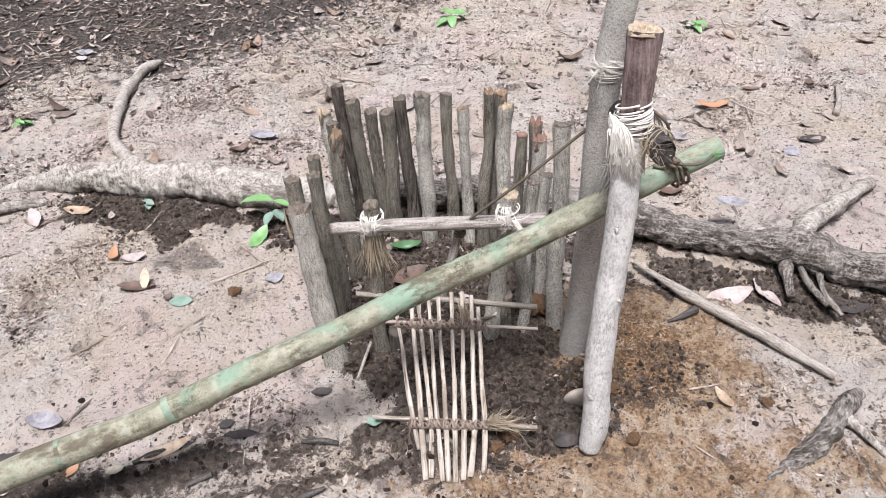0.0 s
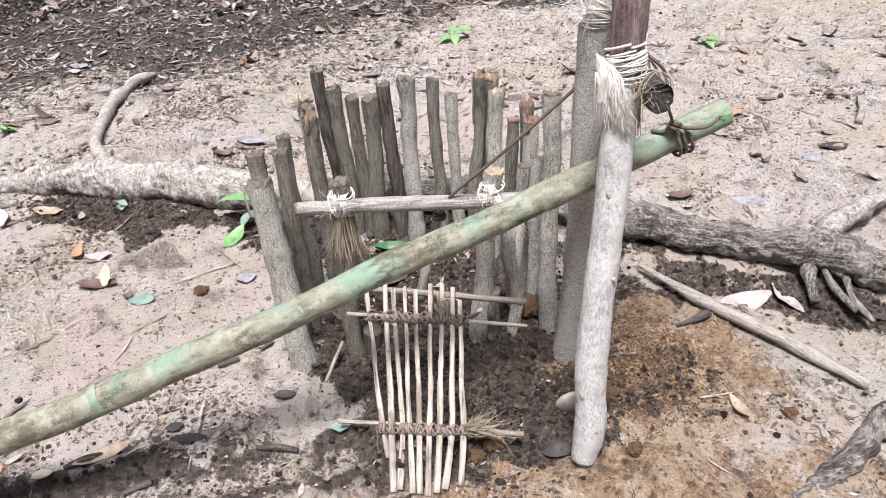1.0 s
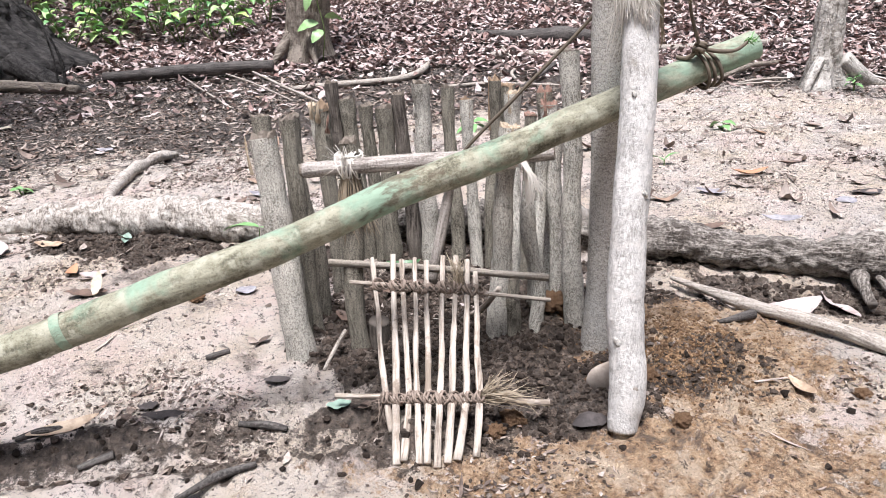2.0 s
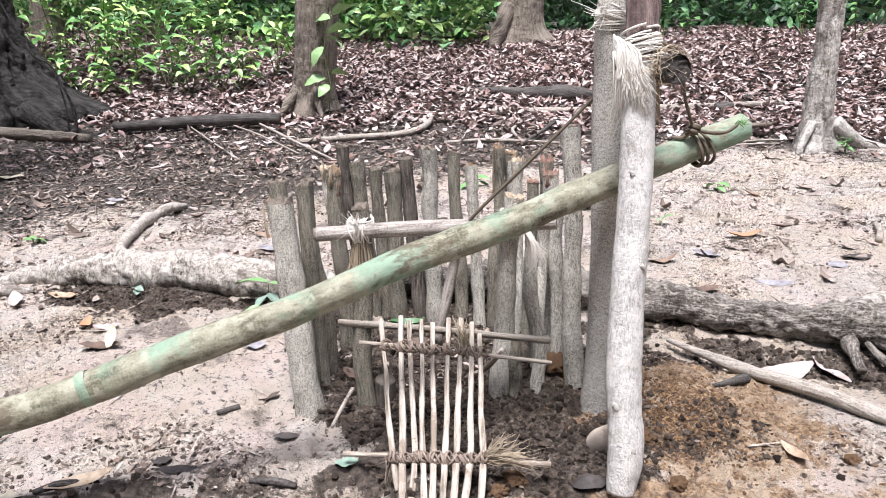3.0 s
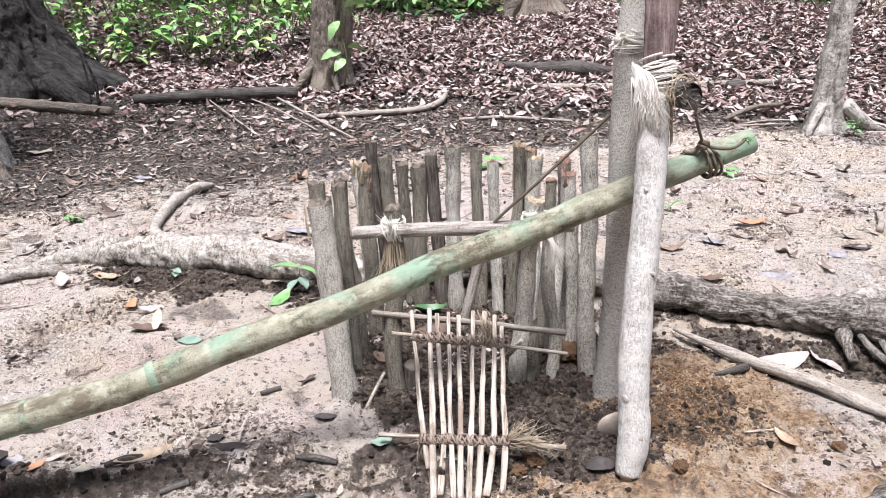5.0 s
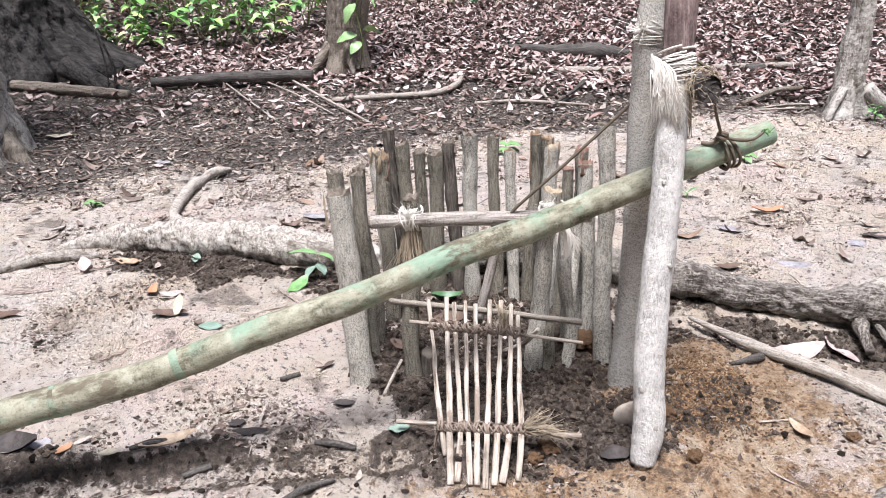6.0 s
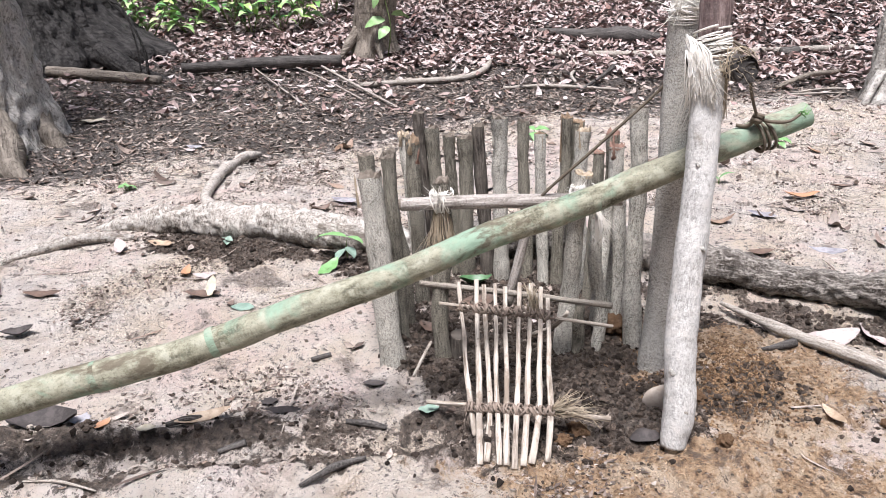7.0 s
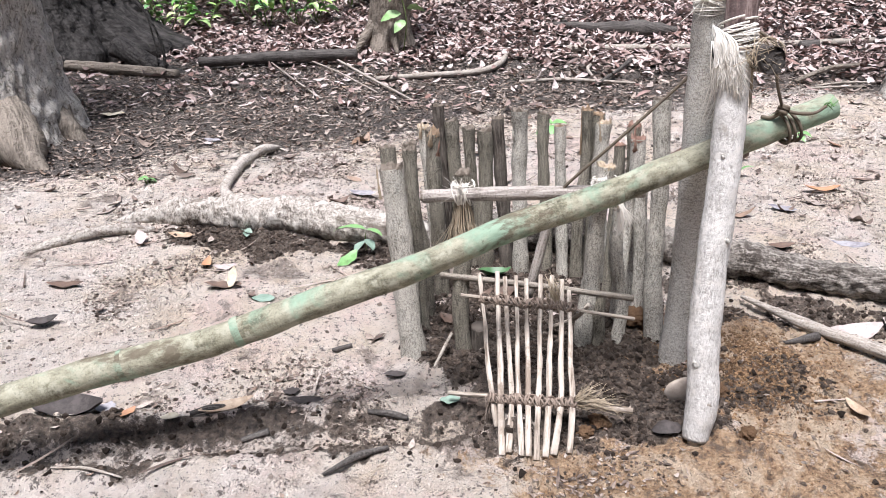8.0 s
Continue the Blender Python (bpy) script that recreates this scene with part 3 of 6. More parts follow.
stake((-0.041, 1.572, 0.338), (-0.012, 1.53), 0.0145, STAKE_DARK, CUT_GREY, DARKS, 0.012, seed=5, jag=0.008)
stake((0.011, 1.539, 0.365), (0.022, 1.51), 0.0175, STAKE_PALE, CUT_GREY, "knobbly lichen-grey wooden stake in the cage fence", 0.012, seed=6, lump=0.35)
stake((0.061, 1.565, 0.353), (0.079, 1.511), 0.0135, STAKE_BARK, CUT_GREY, GREY, seed=7)
stake((0.098, 1.546, 0.33), (0.118, 1.504), 0.0125, STAKE_PALE, CUT_ORANGE, "slim split wooden stake with a bared side", seed=8)
stake((0.155, 1.548, 0.366), (0.15, 1.5), 0.013, STAKE_BARK, CUT_ORANGE, "brown split wooden stake with orange torn wood", seed=9, jag=0.012)
stake((0.181, 1.574, 0.352), (0.178, 1.52), 0.0145, STAKE_BARK, CUT_ORANGE, "thick wooden stake with an orange cut top", seed=10, jag=0.006)
stake((0.191, 1.528, 0.342), (0.19, 1.46), 0.0165, STAKE_PALE, CUT_PALE, "pale grey wooden stake with a split top", seed=11, jag=0.01)
stake((0.223, 1.46, 0.315), (0.215, 1.41), 0.0125, STAKE_BARK, CUT_RED, GREY, seed=12)
stake((0.245, 1.425, 0.36), (0.24, 1.37), 0.014, STAKE_BARK, CUT_RED, "wooden stake with a reddish crushed top", seed=13, jag=0.012)
stake((0.252, 1.395, 0.343), (0.25, 1.33), 0.015, STAKE_PALE, CUT_RED, "wooden stake with a reddish crushed top", seed=14, jag=0.012)
stake((0.238, 1.32, 0.29), (0.225, 1.275), 0.012, STAKE_PALE, CUT_GREY, "slim pale wooden stake with peeling bark", 0.012, seed=15)
stake((0.262, 1.33, 0.30), (0.262, 1.27), 0.013, STAKE_PALE, CUT_GREY, "slim pale wooden stake with peeling bark", 0.012, seed=16)
stake((0.274, 1.269, 0.446), (0.292, 1.2), 0.0155, STAKE_PALE, CUT_GREY, "tall straight grey wooden stake beside the back post", 0.004, seed=17)
stake((0.215, 1.235, 0.25), (0.223, 1.2), 0.0125, STAKE_PALE, CUT_GREY, "crooked pale wooden stake in the cage fence", 0.014, seed=18)
stake((-0.205, 1.537, 0.325), (-0.165, 1.5), 0.0145, STAKE_PALE, CUT_PALE, "pale wooden stake with a bared top", seed=19, jag=0.008)
stake((-0.176, 1.47, 0.335), (-0.16, 1.45), 0.013, STAKE_BARK, CUT_GREY, GREY, seed=20)
stake((-0.16, 1.407, 0.342), (-0.145, 1.38), 0.0155, STAKE_BARK, CUT_ORANGE, "grey wooden stake with yellow splintered top", seed=21, jag=0.014)
stake((-0.19, 1.32, 0.345), (-0.158, 1.28), 0.0135, STAKE_BARK, CUT_GREY, GREY, seed=22)
stake((-0.176, 1.245, 0.352), (-0.15, 1.195), 0.0138, STAKE_BARK, CUT_GREY, GREY, seed=23, jag=0.008)
stake((-0.21, 1.215, 0.364), (-0.16, 1.165), 0.015, STAKE_BARK, CUT_GREY, GREY, seed=24)
stake((-0.189, 1.152, 0.344), (-0.147, 1.1), 0.0225, STAKE_PALE, CUT_GREY, "thick pale grey wooden stake with a split top", 0.004, seed=25, jag=0.01)


def splinter(t, at, way, length, width, material, label, seed):
    """A torn strip of wood that stands off a stake's top."""
    at, way = Vector(at), Vector(way).normalized()
    side = way.cross(Vector((0, 1, 0.2))).normalized()
    bm = bmesh.new()
    g = random.Random(seed)
    rows = []
    for k in range(7):
        c = at + way * length * k / 6 + Vector((0, -0.004, 0)) * math.sin(k * 0.5)
        w = width * 0.6 * (1 - 0.12 * k) * g.uniform(0.5, 1.2) if k < 6 else width * 0.08
        rows.append([bm.verts.new(c + side * w * a + Vector((0, -b, 0))) for a, b in ((-0.5, 0), (0, 0.0016), (0.5, 0), (0, -0.0016))])
    for a, b in zip(rows, rows[1:]):
        for i in range(4):
            bm.faces.new((a[i], a[(i + 1) % 4], b[(i + 1) % 4], b[i]))
    bm.faces.new(rows[0])
    bm.faces.new(rows[-1])
    part("splinter", bm, material, t, label)


splinter(STAKES[20], (-0.163, 1.39, 0.318), (0.1, -0.05, 1), 0.04, 0.02, CUT_PALE, "pale yellow torn flap", 1)
splinter(STAKES[20], (-0.147, 1.388, 0.3), (0.15, -0.1, 1), 0.035, 0.014, CUT_RED, "reddish torn flap", 2)
splinter(STAKES[18], (-0.21, 1.522, 0.3), (0.1, 0, 1), 0.04, 0.018, CUT_PALE, "bared pale wood", 3)
splinter(STAKES[8], (0.145, 1.535, 0.27), (-0.02, 0, 1), 0.1, 0.012, CUT_ORANGE, "brown torn strip", 4)
splinter(STAKES[9], (0.185, 1.556, 0.33), (0.1, 0, 1), 0.03, 0.02, CUT_ORANGE, "orange torn wood", 5)
splinter(STAKES[10], (0.186, 1.512, 0.3), (-0.1, 0, 1), 0.05, 0.012, CUT_PALE, "pale split edge", 6)
splinter(STAKES[12], (0.243, 1.41, 0.33), (0.1, 0, 1), 0.038, 0.018, CUT_RED, "reddish crushed wood", 7)
splinter(STAKES[13], (0.246, 1.38, 0.32), (-0.05, 0, 1), 0.032, 0.018, CUT_RED, "reddish crushed wood", 8)
splinter(STAKES[7], (0.107, 1.535, 0.25), (-0.03, 0, 1), 0.08, 0.008, CUT_ORANGE, "orange bared edge", 9)
splinter(STAKES[24], (-0.207, 1.14, 0.29), (-0.1, 0.1, 1), 0.06, 0.012, CUT_PALE, "pale split strip", 10)
splinter(STAKES[5], (0.0, 1.522, 0.3), (-0.12, -0.05, 1), 0.03, 0.012, STAKE_PALE, "lifted bark flap", 11)
# two short posts that carry the cross beam, with the door's cross sticks behind
FL = stake((-0.067, 1.186, 0.33), (-0.06, 1.147), 0.0145, STAKE_BARK, CUT_GREY, "short grey door post lashed to the cross beam", seed=26, jag=0.006)
FR = stake((0.182, 1.198, 0.345), (0.155, 1.187), 0.0165, STAKE_PALE, CUT_PALE, "short pale door post lashed to the cross beam", seed=27, jag=0.006)
stake((0.186, 1.198, 0.1), (0.184, 1.192), 0.0135, STAKE_BARK, CUT_GREY, "short wooden stub beside the door post", seed=28)


def front_post():
    base, top = Vector((0.323, 0.9, 0.012)), Vector((0.344, 1.084, 0.695))
    t = thing("post", (0.323, 0.9, gz(0.323, 0.9)), "pale smooth-barked front post with a peeled reddish top", "post")
    way = (top - base).normalized()
    mid = base.lerp(top, 0.8)
    bm = bmesh.new()
    tube(bm, (base, base.lerp(top, 0.1) + Vector((0.003, 0, 0)), base.lerp(top, 0.25) + Vector((-0.004, 0, 0)), base.lerp(top, 0.5) + Vector((-0.001, 0, 0)), mid), [0.0185, 0.0225, 0.0236, 0.0236, 0.0228, 0.0222, 0.0215, 0.0212, 0.021], 24, 70, 0.05, 0.12, 3.0, (True, False))
    shaft = part("bark", bm, POST_BARK, t)
    bm = bmesh.new()
    tube(bm, (base - way * 0.045, base - way * 0.02, base + way * 0.004), [0.009, 0.0115, 0.013], 14, 10, 0.08, 0.2, 4.0)
    part("peeled_foot", bm, CUT_PALE, t, "pale peeled tip set in the clay")
    for i, (u, dx, r) in enumerate(((0.085, 0.013, 0.011), (0.17, -0.014, 0.008), (0.43, 0.012, 0.006), (0.6, -0.008, 0.005))):
        c = base.lerp(top, u) + Vector((dx, -math.sqrt(0.0232 ** 2 - dx * dx), 0.002))
        out = Vector((dx * 40, -1, -0.2)).normalized()
        bm = bmesh.new()
        tube(bm, (c - out * 0.006, c - out * 0.001, c + out * 0.0012), [r, r * 0.8, r * 0.3], 12, 7, 0.15, 0.35, i, squash=0.65)
        part("knot", bm, BACK_BARK if i else FALLEN_WOOD, shaft, "healed bark scar")
    bm = bmesh.new()
    tube(bm, (mid, mid.lerp(top, 0.5), top), [0.021, 0.0215, 0.0225, 0.0238], 20, 18, 0.06, 0.12, 5.0, (False, False))
    part("peeled_top", bm, PEELED_RED, t, "dark red peeled wood")
    bm = bmesh.new()
    cut_top(bm, top, way, 0.0243, 0.006, 3, 0.012)
    part("cut_end", bm, CUT_PALE, t, "pale splintered end grain")


def back_post():
    base, top = Vector((0.322, 1.15, -0.03)), Vector((0.323, 1.15, 0.98))
    t = thing("post", (0.322, 1.15, gz(0.322, 1.15)), "tall grey wooden back post with pimpled bark", "post")
    bm = bmesh.new()
    tube(bm, (base, (0.326, 1.15, 0.2), (0.316, 1.146, 0.5), (0.315, 1.145, 0.62), (0.322, 1.147, 0.75), top), [0.028, 0.025, 0.0235, 0.0225, 0.0215, 0.02], 18, 44, 0.07, 0.08, 8.0, (True, False))
    part("bark", bm, BACK_BARK, t)
    bm = bmesh.new()
    cut_top(bm, top, (0, 0, 1), 0.02, 0.004, 9)
    part("cut_end", bm, CUT_GREY, t)
    bm = bmesh.new()
    wraps(bm, (0.315, 1.145, 0.615), (0.15, 0, 1), 0.0222, 16, 0.0008, 0.024, 5, 0.45)
    tuft(bm, (0.3, 1.125, 0.62), (-0.3, -0.6, 0.2), 26, 0.05, 0.0006, 4, 0.9)
    tagged(part("lashing", bm, FIBRE_WHITE, t, "white bast fibre lashing"), kind="stuff")


def lever():
    t = thing("lever_pole", (-1.1, 0.57, gz(-1.1, 0.57)), "long green mottled sapling pole, bent as a sprung lever", "pole")
    pts = [(-1.1, 0.572, 0.028), (-0.85, 0.66, 0.068), (-0.57, 0.769, 0.132), (-0.4, 0.832, 0.165), (-0.246, 0.889, 0.212), (-0.099, 0.944, 0.254), (0.028, 0.991, 0.302), (0.147, 1.035, 0.335), (0.28, 1.084, 0.38), (0.43, 1.139, 0.431), (0.518, 1.172, 0.459)]
    bm = bmesh.new()
    tube(bm, pts, [0.0235, 0.0235, 0.023, 0.0228, 0.0222, 0.022, 0.0215, 0.021, 0.0212, 0.0215, 0.0215, 0.02], 22, 130, 0.025, 0.09, 2.0, (True, False))
    rod = part("bark", bm, LEVER_BARK, t)
    bm = bmesh.new()
    way = (Vector(pts[-1]) - Vector(pts[-2])).normalized()
    cut_top(bm, pts[-1], way, 0.0185, 0.006, 5, 0.01)
    part("cut_end", bm, CUT_ORANGE, t, "brown broken end")
    for i, (x, y, z, sx, sz) in enumerate(((-0.322, 0.842, 0.172, 0.0, -0.9), (0.28, 1.068, 0.384, 0, 0.2))):
        bm = bmesh.new()
        c = Vector((x, y + 0.003, z))
        out = Vector((0.2, -1, sz)).normalized()
        tube(bm, (c - out * 0.006, c, c + out * 0.002), [0.009, 0.006, 0.002], 10, 7, 0.15, 0.3, i)
        part("knot", bm, LEVER_BARK, rod)
    for i, (a, r) in enumerate((((-0.246, 0.889, 0.212), 0.0222), ((-0.36, 0.847, 0.177), 0.0228), ((-0.52, 0.788, 0.142), 0.0232), ((0.19, 1.05, 0.349), 0.0212))):
        d = Vector((0.92, 0.34, 0.29)).normalized()
        bm = bmesh.new()
        tube(bm, (Vector(a) - d * 0.006, a, Vector(a) + d * 0.006), [r * 0.98, r * 1.012, r * 0.98], 20, 7, 0.03, 0.1, i, (False, False))
        part("growth_ring", bm, LEVER_BARK, rod)


def peg_and_cords():
    t = thing("peg", (0.36, 1.07, 0.56), "short dark peg lashed across the posts with white fibre", "peg")
    bm = bmesh.new()
    tube(bm, ((0.335, 1.13, 0.55), (0.358, 1.08, 0.551), (0.377, 1.002, 0.553)), [0.018, 0.0185, 0.018], 16, 14, 0.06, 0.12, 4.0, (True, False))
    part("bark", bm, PEG_BARK, t)
    bm = bmesh.new()
    cut_top(bm, (0.377, 1.002, 0.553), (0.25, -0.95, 0.03), 0.018, 0.003, 4, 0.004)
    part("cut_end", bm, PEG_BARK, t, "dark round sawn end")
    bm = bmesh.new()
    wraps(bm, (0.341, 1.056, 0.587), (-0.22, 0.2, 1), 0.0222, 5, 0.0016, 0.024, 11, 0.12)
    wraps(bm, (0.341, 1.052, 0.575), (-0.3, 0.2, 1), 0.0235, 26, 0.0007, 0.03, 14, 0.5)
    tagged(part("lashing", bm, FIBRE_WHITE, t, "white bast fibre windings"), kind="stuff")
    bm = bmesh.new()
    wraps(bm, (0.35, 1.062, 0.557), (0.7, -0.7, 0.05), 0.0235, 20, 0.0007, 0.05, 13, 0.9)
    wraps(bm, (0.37, 1.02, 0.56), (0.25, -0.95, 0.25), 0.0192, 6, 0.0006, 0.02, 15, 0.9)
    tuft(bm, (0.36, 1.02, 0.56), (0.1, -0.5, -0.2), 70, 0.05, 0.00045, 6, 1.1)
    tagged(part("fibre_tangle", bm, FIBRE_TAN, t, "tangled tan fibre ends"), kind="stuff")
    bm = bmesh.new()
    g = random.Random(3)
    for i in range(260):
        u = g.random()
        p0 = Vector((0.302 + 0.02 * u, 1.042 - 0.018 * u, 0.588 - 0.012 * u + g.uniform(-0.008, 0.008)))
        le = g.uniform(0.45, 1.0)
        p1 = p0 + Vector((0.004 + 0.006 * u, -0.016, -0.02 * le))
        p2 = p1 + Vector((0.009 * le * u + g.gauss(0, 0.002), -0.004, -0.034 * le))
        p3 = p2 + Vector((0.01 * u + g.gauss(0, 0.005), g.uniform(-0.006, 0.004), -0.034 * le * g.uniform(0.3, 1.2)))
        tube(bm, (p0, p1, p2, p3), [0.00075, 0.0007, 0.00025], 4, 9, 0, 0)
    for i in range(26):
        p0 = Vector((0.306 + g.uniform(-0.005, 0.014), 1.03, 0.575))
        strand(bm, (p0, p0 + Vector((g.uniform(-0.006, 0.01), -0.004, -0.05)), p0 + Vector((g.uniform(-0.012, 0.02), 0.006, -0.1 * g.uniform(0.5, 1.3)))), 0.0008, 4, 8)
    tagged(part("fibre_tuft", bm, FIBRE_WHITE, t, "bright white hanging fibre tuft"), kind="stuff")
    bm = bmesh.new()
    for i in range(16):
        p0 = Vector((0.365 + g.uniform(-0.005, 0.005), 1.07, 0.54))
        strand(bm, (p0, p0 + Vector((0.003, 0, -0.03)), p0 + Vector((g.uniform(-0.004, 0.01), 0, -0.065 * g.uniform(0.7, 1.1)))), 0.0008, 4, 6)
    tagged(part("fibre_tail", bm, FIBRE_TAN, t, "short tan fibre tail"), kind="stuff")

    c = thing("cord", (0.45, 1.14, 0.45), "brown vine cord tied round the lever's tip and over the peg", "cord")
    d = Vector((0.92, 0.345, 0.22)).normalized()
    bm = bmesh.new()
    for k in range(3):
        wraps(bm, Vector((0.446, 1.143, 0.431)) + d * (0.0075 * (k - 1)), d, 0.0212, 1, 0.0026, 0.004, 20 + k, 0.3)
    part("loop", bm, VINE, c)
    bm = bmesh.new()
    wraps(bm, (0.432, 1.118, 0.463), (0.4, 0.2, 0.9), 0.004, 4, 0.003, 0.012, 30, 0.5)
    part("knot", bm, VINE, c)
    bm = bmesh.new()
    tube(bm, ((0.36, 1.07, 0.59), (0.392, 1.06, 0.565), (0.41, 1.09, 0.51), (0.432, 1.118, 0.463)), [0.0023, 0.0023], 7, 26, 0.1, 0.1, 1.0)
    part("hanging_end", bm, VINE, c)
    bm = bmesh.new()
    tube(bm, ((0.432, 1.118, 0.463), (0.455, 1.12, 0.458), (0.48, 1.125, 0.458), (0.497, 1.13, 0.468)), [0.0028, 0.0028, 0.0024], 7, 18, 0.1, 0.1, 2.0)
    tube(bm, ((0.432, 1.118, 0.463), (0.42, 1.125, 0.45), (0.405, 1.13, 0.45)), [0.0034, 0.003], 7, 10, 0.1, 0.1, 3.0)
    part("free_end", bm, VINE, c)
    bm = bmesh.new()
    tuft(bm, (0.497, 1.13, 0.468), (0.3, 0, 0.7), 14, 0.014, 0.0012, 9, 0.8)
    tagged(part("frayed_tip", bm, LEAF_GREEN, c, "frayed greenish vine tip"), kind="stuff")
    r = thing("taut_cord", (0.095, 1.19, 0.28), "thin taut brown cord from the peg to the trigger stick", "cord")
    bm = bmesh.new()
    tube(bm, ((0.094, 1.19, 0.262), (0.11, 1.165, 0.312), (0.192, 1.151, 0.4), (0.289, 1.149, 0.5), (0.332, 1.125, 0.56)), [0.0028, 0.0027, 0.0027], 7, 50, 0.08, 0.1, 1.0)
    part("line", bm, VINE, r)
    bm = bmesh.new()
    wraps(bm, (0.094, 1.19, 0.266), (0.2, 0, 1), 0.0075, 3, 0.0024, 0.01, 31, 0.3)
    part("knot", bm, VINE, r)
    s = thing("trigger_stick", (0.058, 1.17, 0.12), "short grey trigger stick held upright behind the cross stick", "stick")
    bm = bmesh.new()
    tube(bm, ((0.055, 1.168, 0.1), (0.075, 1.18, 0.19), (0.095, 1.19, 0.285)), [0.0085, 0.0085, 0.008, 0.007], 12, 18, 0.08, 0.12, 6.0)
    part("bark", bm, BEAM_WOOD, s)
    bm = bmesh.new()
    wraps(bm, (0.094, 1.19, 0.281), (0.2, 0, 1), 0.0065, 1, 0.002, 0.003, 33, 0.1)
    part("notch_ridge", bm, BEAM_WOOD, s)


front_post()
back_post()
lever()
peg_and_cords()


def cross_beam():
    t = thing("cross_beam", (0.05, 1.165, 0.3), "round grey cross beam lashed over two door posts", "beam")
    a, b = Vector((-0.137, 1.168, 0.288)), Vector((0.246, 1.168, 0.312))
    bm = bmesh.new()
    tube(bm, (a, a.lerp(b, 0.35) + Vector((0, 0, 0.002)), a.lerp(b, 0.7), b), [0.0115, 0.0125, 0.0125, 0.012], 16, 40, 0.04, 0.06, 7.0, (False, False))
    part("bark", bm, BEAM_WOOD, t)
    for p, w in ((a, a - b), (b, b - a)):
        bm = bmesh.new()
        cut_top(bm, p, w, 0.0117, 0.003, p.x, 0.004)
        part("cut_end", bm, CUT_GREY, t)
    for x, seed, tail in ((-0.066, 41, FIBRE_TAN), (0.178, 42, FIBRE_WHITE)):
        c = a.lerp(b, (x - a.x) / (b.x - a.x))
        bm = bmesh.new()
        wraps(bm, c + Vector((0, 0.01, 0)), (1, 0, 0.1), 0.019, 12, 0.0012, 0.022, seed, 0.6)
        wraps(bm, c + Vector((0, 0.012, 0.01)), (0.1, 0, 1), 0.018, 7, 0.0012, 0.02, seed + 5, 0.5)
        tuft(bm, c + Vector((0, -0.02, 0.012)), (0, -0.4, 0.4), 34, 0.04, 0.00055, seed, 1.0)
        band = tagged(part("lashing", bm, FIBRE_WHITE, t, "white bast fibre lashing"), kind="stuff")
        bm = bmesh.new()
        g = random.Random(seed)
        if tail is FIBRE_TAN:
            for i in range(90):
                ph = g.uniform(0, 6.28)
                p0 = c + Vector((0.012 * math.cos(ph), 0.008 + 0.012 * math.sin(ph), -0.012))
                p1 = p0 + Vector((0.008 * math.cos(ph), 0.008 * math.sin(ph), -0.04))
                p2 = p1 + Vector((g.gauss(0.0, 0.013) + 0.004 * math.cos(ph), g.gauss(-0.003, 0.008), -0.055 * g.uniform(0.5, 1.2)))
                strand(bm, (p0, p1, p2), 0.0011 * g.uniform(0.6, 1.2), 4, 7)
        else:
            for i in range(34):
                p0 = c + Vector((0.012 + g.uniform(-0.004, 0.004), -0.012, 0.01))
                p1 = p0 + Vector((0.02, -0.006, -0.03))
                p2 = p1 + Vector((g.uniform(0.0, 0.03), 0.0, -0.04 * g.uniform(0.5, 1.2)))
                strand(bm, (p0, p1, p2), 0.0009 * g.uniform(0.6, 1.3), 4, 7)
            for i in range(30):
                p0 = c + Vector((0.03 + g.uniform(-0.006, 0.006), 0.005, -0.02))
                strand(bm, (p0, p0 + Vector((0.004, 0, -0.05)), p0 + Vector((g.uniform(-0.006, 0.01), 0, -0.06 * g.uniform(0.6, 1.1)))), 0.0007, 4, 7)
        tagged(part("fibre_tuft", bm, tail, band, "shaggy hanging fibre ends"), kind="stuff")


def flat_stick(bm, a, b, w, h, seed, n=12):
    """A split, squared lath."""
    tube(bm, (a, Vector(a).lerp(Vector(b), 0.5) + Vector((0, 0, 0.002)), b), [w * 0.95, w, w * 0.97, w], 8, n, 0.12, 0.15, seed, (True, True), h / w)


cross_beam()
cs = thing("cross_stick", (0.07, 1.15, 0.12), "dark weathered lath laid across the inside of the door", "stick")
bm = bmesh.new()
flat_stick(bm, (-0.105, 1.152, 0.142), (0.242, 1.143, 0.12), 0.0085, 0.006, 3.0, 30)
part("lath", bm, GREY_SLAT, cs)


